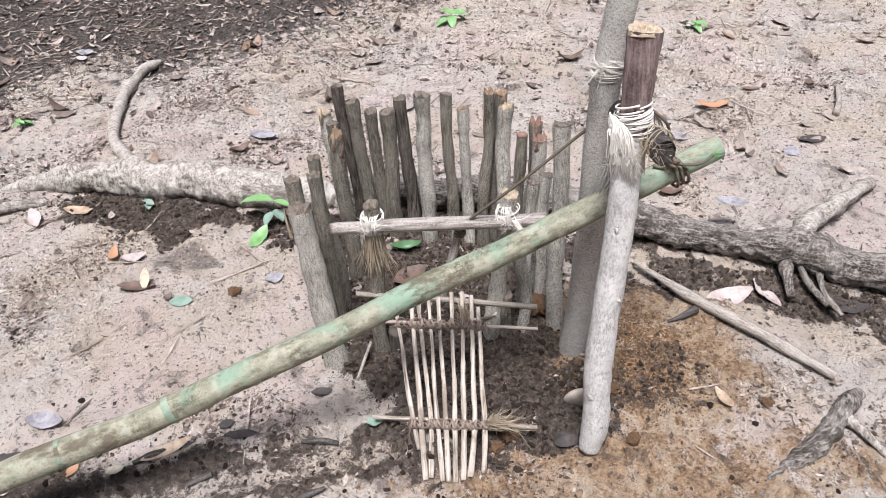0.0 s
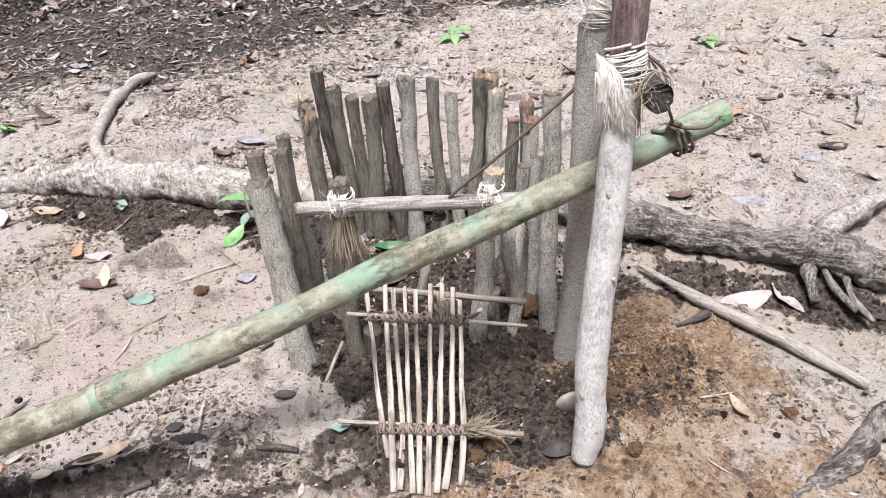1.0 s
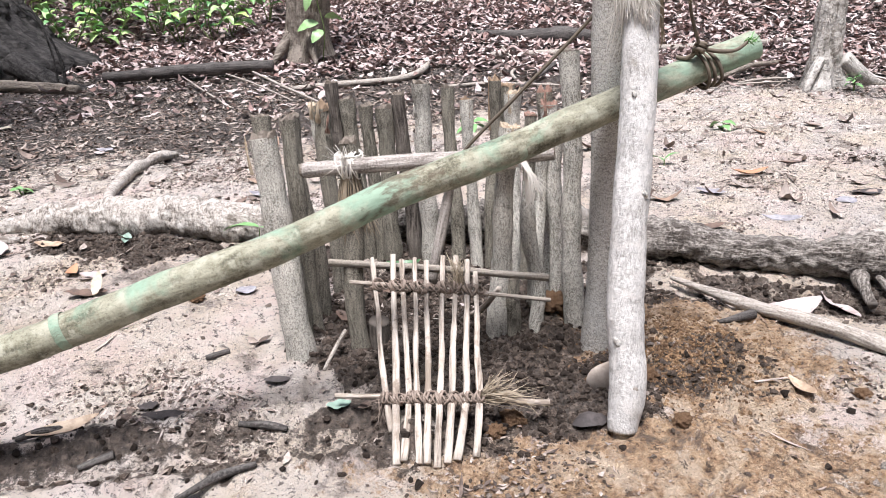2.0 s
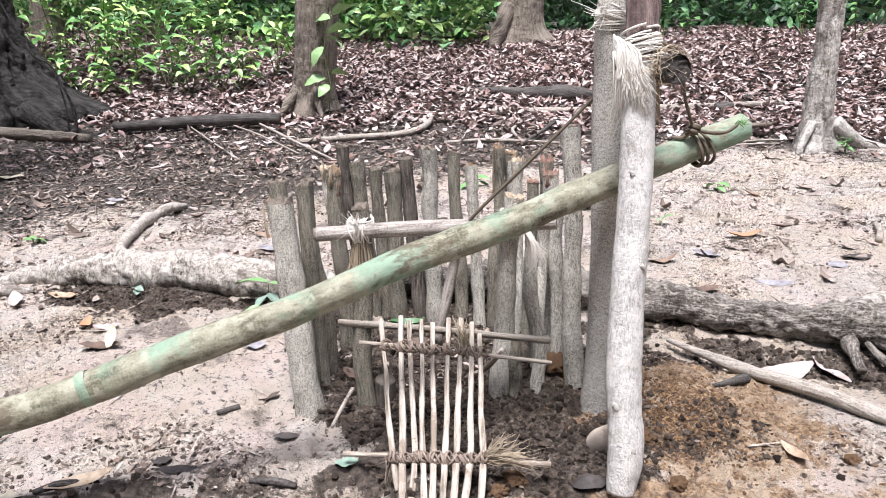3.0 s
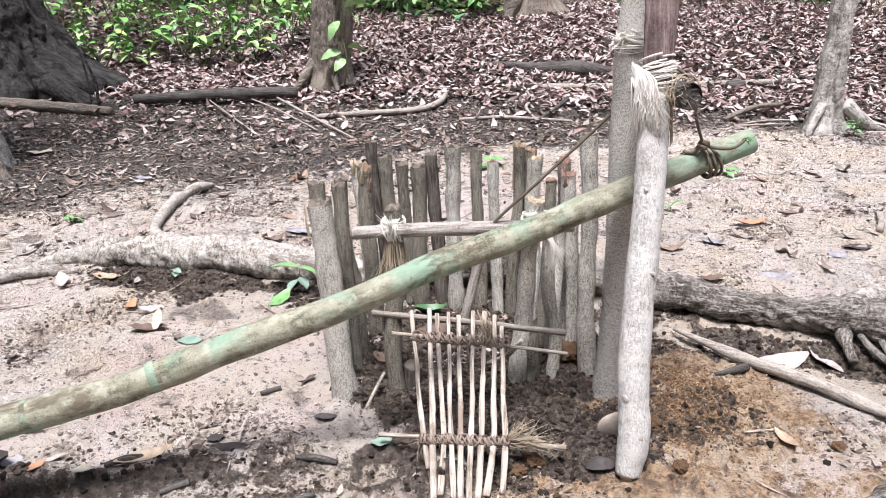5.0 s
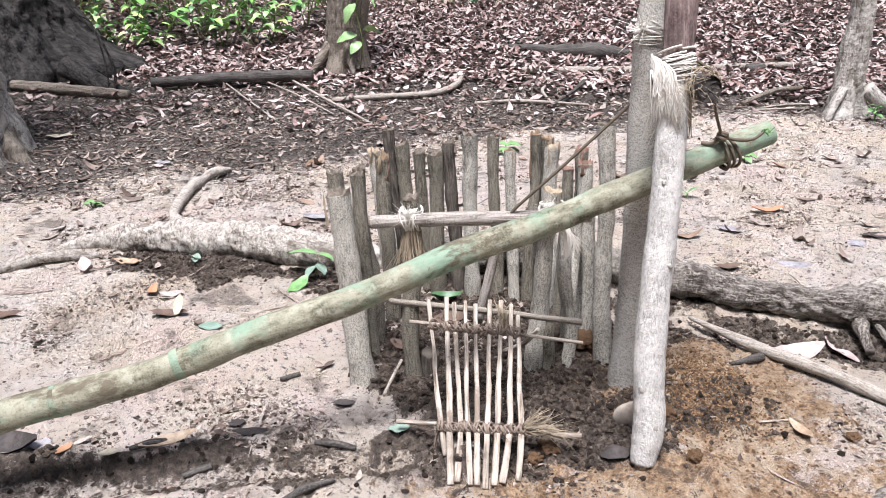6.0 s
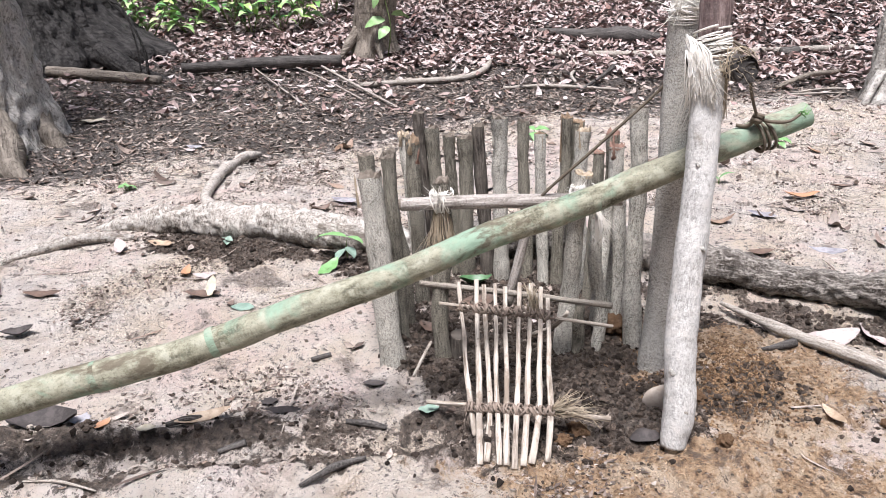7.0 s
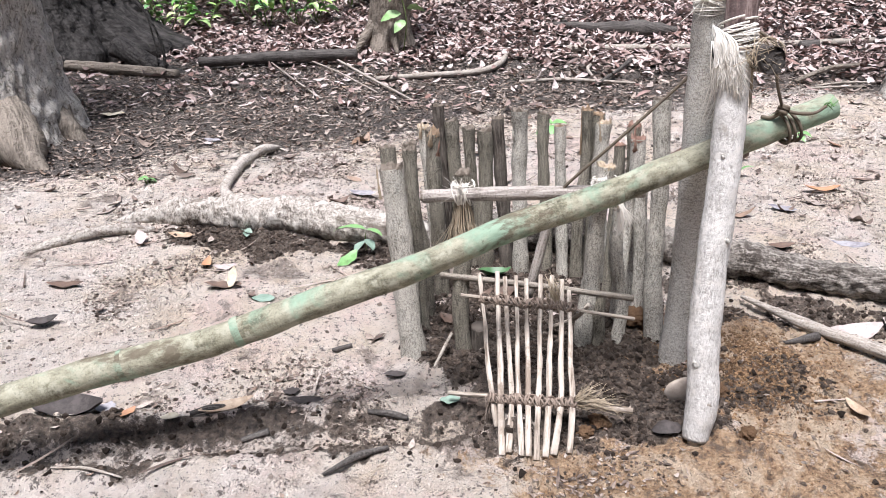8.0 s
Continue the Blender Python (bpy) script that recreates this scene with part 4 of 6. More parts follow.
def gate():
    t = thing("trap_gate", (0.08, 0.86, gz(0.08, 0.86)), "small woven gate of pale split laths tied with brown twine, leaning", "gate")
    top_a, top_b = Vector((-0.021, 1.086, 0.131)), Vector((0.13, 1.09, 0.122))
    low_a, low_b = Vector((0.013, 0.932, 0.032)), Vector((0.139, 0.926, 0.04))
    g = random.Random(8)
    tops = (0, 0.187, 0.28, 0.4, 0.515, 0.67, 0.795, 0.914, 1)
    lows = (0, 0.115, 0.25, 0.336, 0.46, 0.59, 0.71, 0.86, 1)
    feet = (0.024, 0.037, 0.047, 0.067, 0.077, 0.089, 0.102, 0.114, 0.137)
    for i, (u, v, fx) in enumerate(zip(tops, lows, feet)):
        p, q = top_a.lerp(top_b, u), low_a.lerp(low_b, v)
        d = p - q
        end = p + d * (0.26 + 0.1 * g.random()) if i != 8 else p + d * 0.2
        fy = 0.853 - 0.014 * math.sin(math.pi * i / 8) + g.uniform(-0.004, 0.004) if i else 0.9
        start = Vector((fx, fy, gz(fx, fy) + 0.004))
        bm = bmesh.new()
        k = g.uniform(-0.001, 0.001)
        tube(bm, (start, q + Vector((k, 0, 0.001)), p.lerp(q, 0.6) + Vector((-k, 0, k)), p.lerp(q, 0.25) + Vector((k, 0, 0)), p, end), [0.0031, 0.0029, 0.0028, 0.0025, 0.0023, 0.0024, 0.0024], 8, 40, 0.14, 0.25, i * 3.0, (True, True), g.uniform(1.5, 1.9), 40, (1, 0, 0))
        part("lath", bm, SLAT_WOOD, t)
    bars = []
    for a, b, r in ((Vector((-0.058, 1.082, 0.139)), Vector((0.242, 1.104, 0.1)), 0.0042), (Vector((-0.062, 0.955, 0.022)), Vector((0.232, 0.925, 0.035)), 0.0052)):
        bm = bmesh.new()
        flat_stick(bm, a, b, r, r * 0.85, r * 900, 24)
        bars.append(part("crossbar", bm, SLAT_WOOD, t, "pale split crossbar"))
    for a, b, us, seed in ((top_a, top_b, tops, 1), (low_a, low_b, lows, 2)):
        n = (b - a).normalized()
        out = Vector((0, -0.45, 0.9))
        for i, u in enumerate(us):
            bm = bmesh.new()
            c = a.lerp(b, u) + out * 0.002
            lean = Vector((1, 0.0, 0.35 if i % 2 else -0.3))
            wraps(bm, c + Vector((0, 0, g.uniform(-0.003, 0.003))), lean, 0.0066 * g.uniform(0.75, 1.2), 3 + i % 2, 0.0019, 0.011, seed * 50 + i, 0.8)
            wraps(bm, c + n * 0.005, Vector((0.5, -0.4, 0.8)), 0.0062 * g.uniform(0.8, 1.2), 2, 0.0016, 0.006, seed * 70 + i, 0.6)
            tuft(bm, c, (0, -0.6, 0.1), 9, 0.028, 0.0004, seed * 90 + i, 1.0)
            part("twine_knot", bm, TWINE, bars[seed - 1])
        bm = bmesh.new()
        for s in (0, math.pi):
            pts = [a.lerp(b, k / 60 * 1.06 - 0.03) + Vector((0, 0.0045 * math.cos(k * 0.9 + s) - 0.005, 0.0045 * math.sin(k * 0.9 + s) + 0.003)) for k in range(61)]
            tube(bm, pts, [0.0014, 0.0014], 6, 150, 0.2, 0)
        part("twine", bm, TWINE, bars[seed - 1], "twisted brown twine")
    bm = bmesh.new()
    tuft(bm, low_b + Vector((0.004, 0, 0.004)), (0.75, -0.1, 0.75), 45, 0.055, 0.0006, 5, 0.22)
    tuft(bm, low_b + Vector((0.004, 0, 0.004)), (1, -0.1, 0.05), 60, 0.075, 0.0006, 6, 0.13)
    tagged(part("frayed_end", bm, FIBRE_TAN, bars[1], "frayed fibre tassel"), kind="stuff")
    bm = bmesh.new()
    tuft(bm, low_a + Vector((-0.004, 0, 0)), (-0.1, -0.2, -1), 45, 0.04, 0.0006, 7, 0.3)
    tagged(part("frayed_end", bm, TWINE, bars[1], "frayed twine end"), kind="stuff")
    bm = bmesh.new()
    tuft(bm, top_a.lerp(top_b, 0.84), (-0.1, 0.3, 0.8), 60, 0.05, 0.0007, 8, 0.25)
    tagged(part("frayed_end", bm, FIBRE_TAN, t, "frayed fibre tassel"), kind="stuff")


gate()


# ---- roots and fallen wood ----
def root(name, pts, radii, material, label, n=70, seg=18, lump=0.25, seed=1.0, branches=(), rough=0.1):
    t = thing(name, (pts[0][0], pts[0][1], gz(*pts[0][:2])), label, "root")
    bm = bmesh.new()
    tube(bm, pts, radii, seg, n, rough, lump, seed, lumps_at=11)
    part("main_root", bm, material, t)
    for i, (bp, br) in enumerate(branches):
        bm = bmesh.new()
        tube(bm, bp, br, 14, 44, 0.14, 0.5, seed + i, lumps_at=20)
        part("side_root", bm, BLEACHED_ROOT if material is ROOT_PALE else ROOT_PALE if i == 0 else material, t)
    return t


root("root", [(-1.15, 1.72, -0.02), (-1.04, 1.725, 0.006), (-0.92, 1.73, 0.024), (-0.74, 1.71, 0.034), (-0.58, 1.69, 0.036), (-0.42, 1.665, 0.03), (-0.28, 1.665, 0.014), (-0.17, 1.67, -0.02)],
     [0.012, 0.028, 0.042, 0.048, 0.051, 0.05, 0.045, 0.034], ROOT_PALE, "thick pale grey surface root with a side branch", 170, 34, 0.28, 1.0,
     [([(-0.74, 1.75, 0.035), (-0.82, 1.82, 0.022), (-0.917, 1.95, 0.01), (-0.965, 2.1, 0.012), (-0.99, 2.27, 0.014), (-0.98, 2.4, 0.018), (-0.95, 2.475, 0.008)], [0.02, 0.018, 0.0145, 0.017, 0.019, 0.017, 0.009])], 0.2)
root("root", [(-0.3, 1.68, -0.01), (-0.1, 1.66, 0.03), (0.12, 1.64, 0.04), (0.34, 1.6, 0.045), (0.5, 1.535, 0.035), (0.7, 1.47, 0.033), (0.9, 1.4, 0.035), (1.1, 1.31, 0.03), (1.4, 1.2, 0.0)],
     [0.03, 0.04, 0.045, 0.043, 0.038, 0.038, 0.041, 0.037, 0.024], ROOT_ROUGH, "rough flaking brown surface root lying on dark earth", 220, 40, 0.5, 4.0,
     [([(0.84, 1.44, 0.03), (0.93, 1.53, 0.035), (1.04, 1.62, 0.03), (1.16, 1.73, 0.012)], [0.026, 0.025, 0.021, 0.013]),
      ([(0.84, 1.42, 0.02), (0.825, 1.37, 0.012), (0.82, 1.31, -0.004)], [0.016, 0.014, 0.009]),
      ([(0.86, 1.41, 0.02), (0.862, 1.34, 0.012), (0.885, 1.28, -0.002)], [0.01, 0.008, 0.006]),
      ([(0.9, 1.39, 0.02), (0.885, 1.31, 0.01), (0.905, 1.25, -0.002)], [0.01, 0.007, 0.005])], 0.26)
root("root", [(0.86, 1.05, -0.016), (0.81, 1.0, 0.0), (0.755, 0.945, 0.006), (0.7, 0.9, 0.002), (0.62, 0.85, -0.012)], [0.011, 0.019, 0.023, 0.018, 0.01], ROOT_ROUGH, "short knuckled grey root breaking out of the clay", 90, 26, 0.5, 9.0,
     [([(0.79, 0.985, 0.008), (0.82, 0.94, 0.006), (0.85, 0.89, -0.006)], [0.011, 0.009, 0.005])], 0.24)
root("root", [(-1.24, 1.46, -0.008), (-1.17, 1.53, 0.008), (-1.09, 1.6, 0.012), (-0.99, 1.655, -0.006)], [0.012, 0.016, 0.016, 0.01], ROOT_PALE, "thin pale surface root on trodden clay", 30, 12, 0.25, 12.0)


def stick(pts, radii, material, label, name="fallen_branch", n=26, seg=10, seed=0.0):
    bm = bmesh.new()
    tube(bm, pts, radii, seg, n, 0.1, 0.2, seed)
    return single(name, bm, material, (pts[0][0], pts[0][1], gz(*pts[0][:2])), label, "branch", "fallen sticks")


def on(x, y, up=0.0):
    return (x, y, gz(x, y) + up)


stick([on(0.495, 1.42, 0.02), on(0.6, 1.3, 0.018), on(0.69, 1.2, 0.018), on(0.82, 1.075, 0.012)], [0.004, 0.0115, 0.0125, 0.0125, 0.009], FALLEN_WOOD, "pale crooked fallen branch on orange clay", n=40, seed=3)
stick([on(0.6, 1.265, 0.006), on(0.56, 1.235, 0.006), on(0.53, 1.22, 0.004)], [0.009, 0.006, 0.003], DEAD_LOG, "short dark twig on the clay", "twig", seed=4)
stick([on(1.22, 2.1, 0.01), on(1.25, 2.16, 0.012), on(1.29, 2.27, 0.01)], [0.01, 0.009, 0.006], FALLEN_WOOD, "short brown stick on pale clay", "twig", seed=5)


# ---- trees ----
def trunk(x, y, r, height, material, label, flare=0.5, lean=(0, 0), knees=4, seed=0.0, low=0.25, seg=40, rough=0.05, furrow=0.0):
    """A trunk with spreading root knees. Its crown is far above the view."""
    z0 = gz(x, y)
    t = thing("tree", (x, y, z0), label, "tree", "trees at the clearing's edge")
    bm = bmesh.new()
    uv = bm.loops.layers.uv.verify()
    hs = [-0.15, -0.05, *np.arange(0.0, 1.3, 0.022).tolist(), 1.3, 1.7, 2.3, 3.0, height]
    rings = []
    for h in hs:
        ring = []
        k = math.exp(-max(h, 0) / low)
        for i in range(seg):
            a = 2 * math.pi * i / seg
            knee = 0.55 + 0.45 * math.cos(knees * a + seed * 2.1 + 0.7 * math.sin(a + seed))
            rr = r * (1 + flare * k * (0.35 + 1.3 * knee * k)) * (1 - 0.03 * h)
            c = Vector((x + lean[0] * h, y + lean[1] * h, z0 + h))
            q = c + Vector((math.cos(a), math.sin(a), 0)) * rr
            rr *= 1 + rough * noise.noise(Vector((q.x * 6, q.y * 6, q.z * 2.5 + seed))) * 1.6 + rough * 0.6 * noise.noise(q * 22)
            if furrow:
                w = Vector((math.cos(a) * r * 11 + 0.6 * noise.noise(q * 5), math.sin(a) * r * 11, h * 2.6 + seed))
                rr -= furrow * (max(0.0, 0.3 - abs(noise.noise(w))) / 0.3) ** 2 + furrow * 0.4 * max(0.0, 0.25 - abs(noise.noise(w * 2.7))) / 0.25
            ring.append(bm.verts.new(c + Vector((math.cos(a), math.sin(a), 0)) * rr))
        rings.append(ring)
    for j in range(len(hs) - 1):
        for i in range(seg):
            f = bm.faces.new((rings[j][i], rings[j][(i + 1) % seg], rings[j + 1][(i + 1) % seg], rings[j + 1][i]))
            for loop, (ii, jj) in zip(f.loops, ((i, j), (i + 1, j), (i + 1, j + 1), (i, j + 1))):
                loop[uv].uv = (ii / seg * 2 * math.pi * r + seed, hs[jj] + seed)
    bm.faces.new(rings[-1])
    BODY[t] = part("trunk", bm, material, t)
    return t


TA = trunk(-2.255, 2.5, 0.36, 5.0, TRUNK_BIG, "massive pale tree trunk with bulging roots", 0.1, (-0.02, 0.02), 5, 1.0, 0.2, 160, 0.09, 0.014)
TB = trunk(-3.25, 4.4, 0.52, 5.0, TRUNK_DARK, "huge dark cracked tree trunk with a wide foot", 0.45, (-0.22, 0.02), 4, 2.2, 0.3, 200, 0.07, 0.035)
TC = trunk(-1.03, 4.62, 0.135, 5.0, TRUNK_BROWN, "brown furrowed tree trunk with a climbing plant", 0.3, (0.11, 0.0), 4, 3.0, 0.14, 110, 0.06, 0.012)
TD = trunk(0.3, 6.75, 0.2, 5.0, TRUNK_BROWN, "brown tree trunk at the edge of the forest", 0.45, (0.02, 0.0), 4, 4.0, 0.2)
TE = trunk(-3.75, 6.3, 0.11, 5.0, TRUNK_BROWN, "slim brown tree trunk among green bushes", 0.3, (0.0, 0.0), 4, 5.0, 0.2)
TR = trunk(1.7, 3.78, 0.062, 5.0, TRUNK_PALE, "slender pale fluted tree trunk with splayed roots", 0.8, (0.0, 0.0), 3, 6.4, 0.14, 80, 0.12, 0.012)
for pts, r in ((((-2.1, 2.4, 0.16), (-1.86, 2.24, 0.06), (-1.76, 2.18, 0.01), (-1.68, 2.15, -0.03)), (0.14, 0.09, 0.05, 0.02)),
               (((-2.2, 2.25, 0.14), (-1.94, 2.05, 0.05), (-1.8, 1.97, 0.01), (-1.7, 1.92, -0.04)), (0.16, 0.1, 0.06, 0.02)),
               (((-2.1, 2.62, 0.14), (-1.92, 2.6, 0.04), (-1.86, 2.58, 0.0), (-1.8, 2.55, -0.04)), (0.12, 0.07, 0.04, 0.02))):
    bm = bmesh.new()
    tube(bm, pts, r, 24, 40, 0.1, 0.35, 3.0, lumps_at=9)
    # darker bark than the trunk's, standing for shade at the tree's foot
    part("buttress_root", bm, TRUNK_BROWN, BODY[TA])
for pts, r in ((((1.66, 3.72, 0.12), (1.6, 3.66, 0.04), (1.57, 3.62, -0.02)), (0.022, 0.022, 0.014)), (((1.78, 3.76, 0.12), (1.9, 3.75, 0.03), (2.06, 3.72, -0.01)), (0.04, 0.03, 0.014))):
    bm = bmesh.new()
    tube(bm, pts, r, 12, 18, 0.06, 0.2, 5.0)
    part("side_root", bm, TRUNK_PALE, BODY[TR])

stick([on(-2.08, 4.12, 0.04), on(-1.6, 4.2, 0.05), on(-1.14, 4.27, 0.06)], [0.03, 0.034, 0.038, 0.033], DEAD_LOG, "dark weathered log lying against a tree foot", "log", 30, 12, 6)
stick([on(-3.0, 3.86, 0.03), on(-2.5, 3.88, 0.03), on(-2.1, 3.88, 0.02)], [0.03, 0.032, 0.028], TRUNK_BROWN, "short brown log on leaf mould", "log", 24, 12, 7)
stick([on(-0.92, 3.85, 0.015), on(-0.7, 3.92, 0.02), on(-0.4, 4.0, 0.02), on(-0.28, 4.15, 0.03), on(-0.25, 4.35, 0.03)], [0.013, 0.016, 0.016, 0.018, 0.014], FALLEN_WOOD, "pale curled root on the leaf litter", n=40, seed=8)
stick([on(0.1, 4.55, 0.02), on(0.9, 4.6, 0.025), on(1.9, 4.75, 0.025)], [0.02, 0.022, 0.018], FALLEN_WOOD, "long pale fallen pole on leaf litter", n=40, seed=9)
stick([on(1.45, 4.62, 0.025), on(1.55, 4.63, 0.03)], [0.035, 0.035], DEAD_LOG, "short dark log stub", "log", seed=10)
stick([on(0.0, 5.05, 0.02), on(0.3, 4.95, 0.04), on(0.55, 4.9, 0.05), on(0.78, 4.88, 0.03)], [0.02, 0.04, 0.058, 0.03], DEAD_LOG, "dark rotten log half buried in leaves", "log", 30, 12, 11)

# thin dead sticks on the mould and round the groove
PALE_STICK, DARK_STICK = "thin pale dead stick lying on leaf mould", "short dark twig on the trodden clay"
stick([on(-1.85, 4.45, 0.02), on(-1.45, 3.9, 0.03), on(-1.06, 3.34, 0.012)], [0.003, 0.005, 0.004], FALLEN_WOOD, PALE_STICK, "dead_stick", seed=20)
stick([on(-1.46, 4.28, 0.02), on(-1.15, 3.9, 0.04), on(-0.82, 3.49, 0.012)], [0.004, 0.005, 0.004], FALLEN_WOOD, PALE_STICK, "dead_stick", seed=21)
stick([on(-1.37, 4.4, 0.02), on(-0.95, 3.8, 0.03), on(-0.59, 3.31, 0.012)], [0.006, 0.008, 0.005], FALLEN_WOOD, PALE_STICK, "dead_stick", seed=22)
stick([on(0.17, 4.7, 0.03), on(0.25, 4.3, 0.03), on(0.22, 4.1, 0.02), on(0.27, 3.86, 0.01)], [0.006, 0.008, 0.01, 0.006], FALLEN_WOOD, PALE_STICK, "dead_stick", seed=23)
stick([on(-0.14, 3.84, 0.012), on(0.06, 3.87, 0.016), on(0.26, 3.87, 0.012), on(0.46, 3.85, 0.012)], [0.008, 0.01, 0.009, 0.006], FALLEN_WOOD, PALE_STICK, "dead_stick", seed=24)
stick([on(0.26, 3.8, 0.012), on(0.38, 4.05, 0.03), on(0.46, 4.25, 0.04)], [0.008, 0.01, 0.014], DEAD_LOG, PALE_STICK, "dead_stick", seed=25)
stick([on(1.25, 3.9, 0.02), on(1.45, 4.08, 0.05), on(1.62, 4.15, 0.04)], [0.011, 0.014, 0.011], TRUNK_BROWN, PALE_STICK, "dead_stick", seed=26)
stick([on(1.28, 3.78, 0.01), on(1.42, 3.84, 0.012), on(1.56, 3.86, 0.01)], [0.005, 0.006, 0.004], FALLEN_WOOD, PALE_STICK, "dead_stick", seed=27)
stick([on(1.34, 3.86, 0.01), on(1.5, 3.95, 0.012), on(1.66, 3.93, 0.01)], [0.005, 0.006, 0.004], FALLEN_WOOD, PALE_STICK, "dead_stick", seed=28)
stick([on(-0.212, 0.751, 0.006), on(-0.17, 0.79, 0.007), on(-0.13, 0.813, 0.004)], [0.003, 0.006, 0.004], DEAD_LOG, DARK_STICK, "twig", 16, 8, 29)
stick([on(-0.617, 0.71, 0.004), on(-0.56, 0.712, 0.006), on(-0.5, 0.707, 0.003)], [0.002, 0.0025, 0.0015], FALLEN_WOOD, "thin pale stalk beside the groove", "twig", 16, 6, 30)
stick([on(-0.376, 0.834, 0.004), on(-0.336, 0.851, 0.006)], [0.005, 0.006], DEAD_LOG, DARK_STICK, "twig", 12, 8, 31)
stick([on(-0.475, 0.862, 0.004), on(-0.45, 0.875, 0.007), on(-0.423, 0.897, 0.004)], [0.004, 0.007, 0.004], DEAD_LOG, DARK_STICK, "twig", 12, 8, 32)
stick([on(-0.19, 0.915, 0.004), on(-0.155, 0.92, 0.006), on(-0.124, 0.92, 0.004)], [0.004, 0.006, 0.004], DEAD_LOG, DARK_STICK, "twig", 12, 8, 33)
stick([on(-0.237, 1.002, 0.003), on(-0.21, 0.99, 0.004), on(-0.194, 0.978, 0.002)], [0.0015, 0.002, 0.0015], FALLEN_WOOD, DARK_STICK, "twig", 10, 6, 34)
stick([on(-0.307, 1.096, 0.004), on(-0.272, 1.111, 0.005)], [0.004, 0.005], DEAD_LOG, DARK_STICK, "twig", 10, 8, 35)
stick([on(-0.083, 1.13, 0.03), on(-0.095, 1.09, 0.012), on(-0.105, 1.062, 0.003)], [0.003, 0.0035, 0.003], FALLEN_WOOD, DARK_STICK, "twig", 10, 8, 36)
stick([on(0.1, 1.22, 0.01), on(0.14, 1.17, 0.06), on(0.165, 1.14, 0.1)], [0.004, 0.005, 0.004], SLAT_WOOD, "pale split lath scrap leaning inside the cage", "lath_scrap", 10, 8, 37)

# root spurs of the big trunks, and a vine on the dark one
for t_, mat_, spurs in ((TC, TRUNK_BROWN, ((((-0.98, 4.53, 0.24), (-0.95, 4.46, 0.16), (-0.92, 4.4, 0.08)), (0.035, 0.03, 0.012)), (((-1.1, 4.55, 0.24), (-1.15, 4.49, 0.16), (-1.19, 4.43, 0.08)), (0.035, 0.03, 0.012)))),
                        (TB, TRUNK_DARK, ((((-2.6, 4.12, 0.16), (-2.36, 4.06, 0.06), (-2.16, 4.02, 0.01), (-2.0, 3.98, -0.03)), (0.07, 0.05, 0.032, 0.014)),)),
                        (TD, TRUNK_BROWN, ((((0.2, 6.6, 0.75), (0.12, 6.5, 0.52), (0.08, 6.42, 0.38)), (0.08, 0.07, 0.03)),))):
    for pts, r in spurs:
        bm = bmesh.new()
        tube(bm, pts, r, 16, 24, 0.06, 0.25, 2.0, lumps_at=8)
        part("root_spur", bm, mat_, BODY[t_])
vine = thing("vine", (-2.05, 4.05, 0.05), "dark hanging vines beside the big dark trunk", "vine")
for k in range(2):
    bm = bmesh.new()
    tube(bm, ((-2.24 - 0.05 * k, 4.0, 0.04), (-2.25 - 0.04 * k, 4.02, 0.18), (-2.33 - 0.02 * k, 4.04, 0.36 + 0.05 * k), (-2.5, 4.08, 0.52), (-2.75, 4.15, 1.0)), [0.009 - 0.003 * k, 0.008 - 0.003 * k, 0.005], 8, 30, 0.1, 0.3, k)
    part("vine_stem", bm, TRUNK_DARK, vine)


# ---- fallen leaves that can be told apart ----
def fallen(x, y, length, width, turn, material, label, curl=0.25, fold=0.25, tilt=(0, 0), up=0.004, seed=0):
    verts, faces = leaf_grid(length, width, curl, fold, seed, twist=0.3)
    me = bpy.data.meshes.new("fallen_leaf")
    me.from_pydata([tuple(v) for v in verts], [], faces)
    me.materials.append(material)
    me.polygons.foreach_set("use_smooth", np.ones(len(me.polygons), bool))
    ob = new("fallen_leaf", me)
    low = min((Euler((radians(tilt[0]), radians(tilt[1]), 0)).to_matrix() @ v).z for v in verts)
    ob.matrix_world = pose(x, y, gz(x, y) + up - low, tilt[0], tilt[1], turn)
    return tagged(ob, label, "leaf", "fallen leaves")


W = "large pale pinkish dead leaf lying on clay beside the root"
fallen(0.69, 1.325, 0.11, 0.046, 14, LEAF_WHITE, W, 0.3, 0.2, (14, -6), seed=1)
fallen(0.775, 1.335, 0.085, 0.036, -58, LEAF_WHITE, W, 0.12, 0.15, (-14, 10), seed=2)
fallen(0.93, 1.3, 0.1, 0.05, -18, LEAF_BLACK, "wet black dead leaf lying by the root", 0.2, 0.1, seed=3)
fallen(0.868, 2.165, 0.105, 0.034, -3, LEAF_ORANGE, "orange-brown dead leaf on pale clay", 0.35, 0.4, seed=4)
fallen(-0.485, 1.975, 0.085, 0.042, -6, LEAF_SILVER, "curled silvery dead leaf on clay", 0.1, -0.2, seed=5)
fallen(-0.535, 1.9, 0.06, 0.03, 40, LEAF_BROWN, "folded brown dead leaf on clay", 0.6, 0.7, seed=6)
fallen(-0.605, 1.32, 0.05, 0.022, 80, LEAF_YELLOW, "cream dead leaf standing on its edge", 0.12, 0.25, (0, -58), 0.0, seed=7)
fallen(-0.625, 1.31, 0.085, 0.03, 2, LEAF_BROWN, "dark curled dead leaf on clay", 0.2, 0.4, seed=8)
fallen(-0.672, 1.42, 0.055, 0.03, 12, LEAF_WHITE, "small whitish dead leaf on clay", 0.3, 0.2, seed=9)
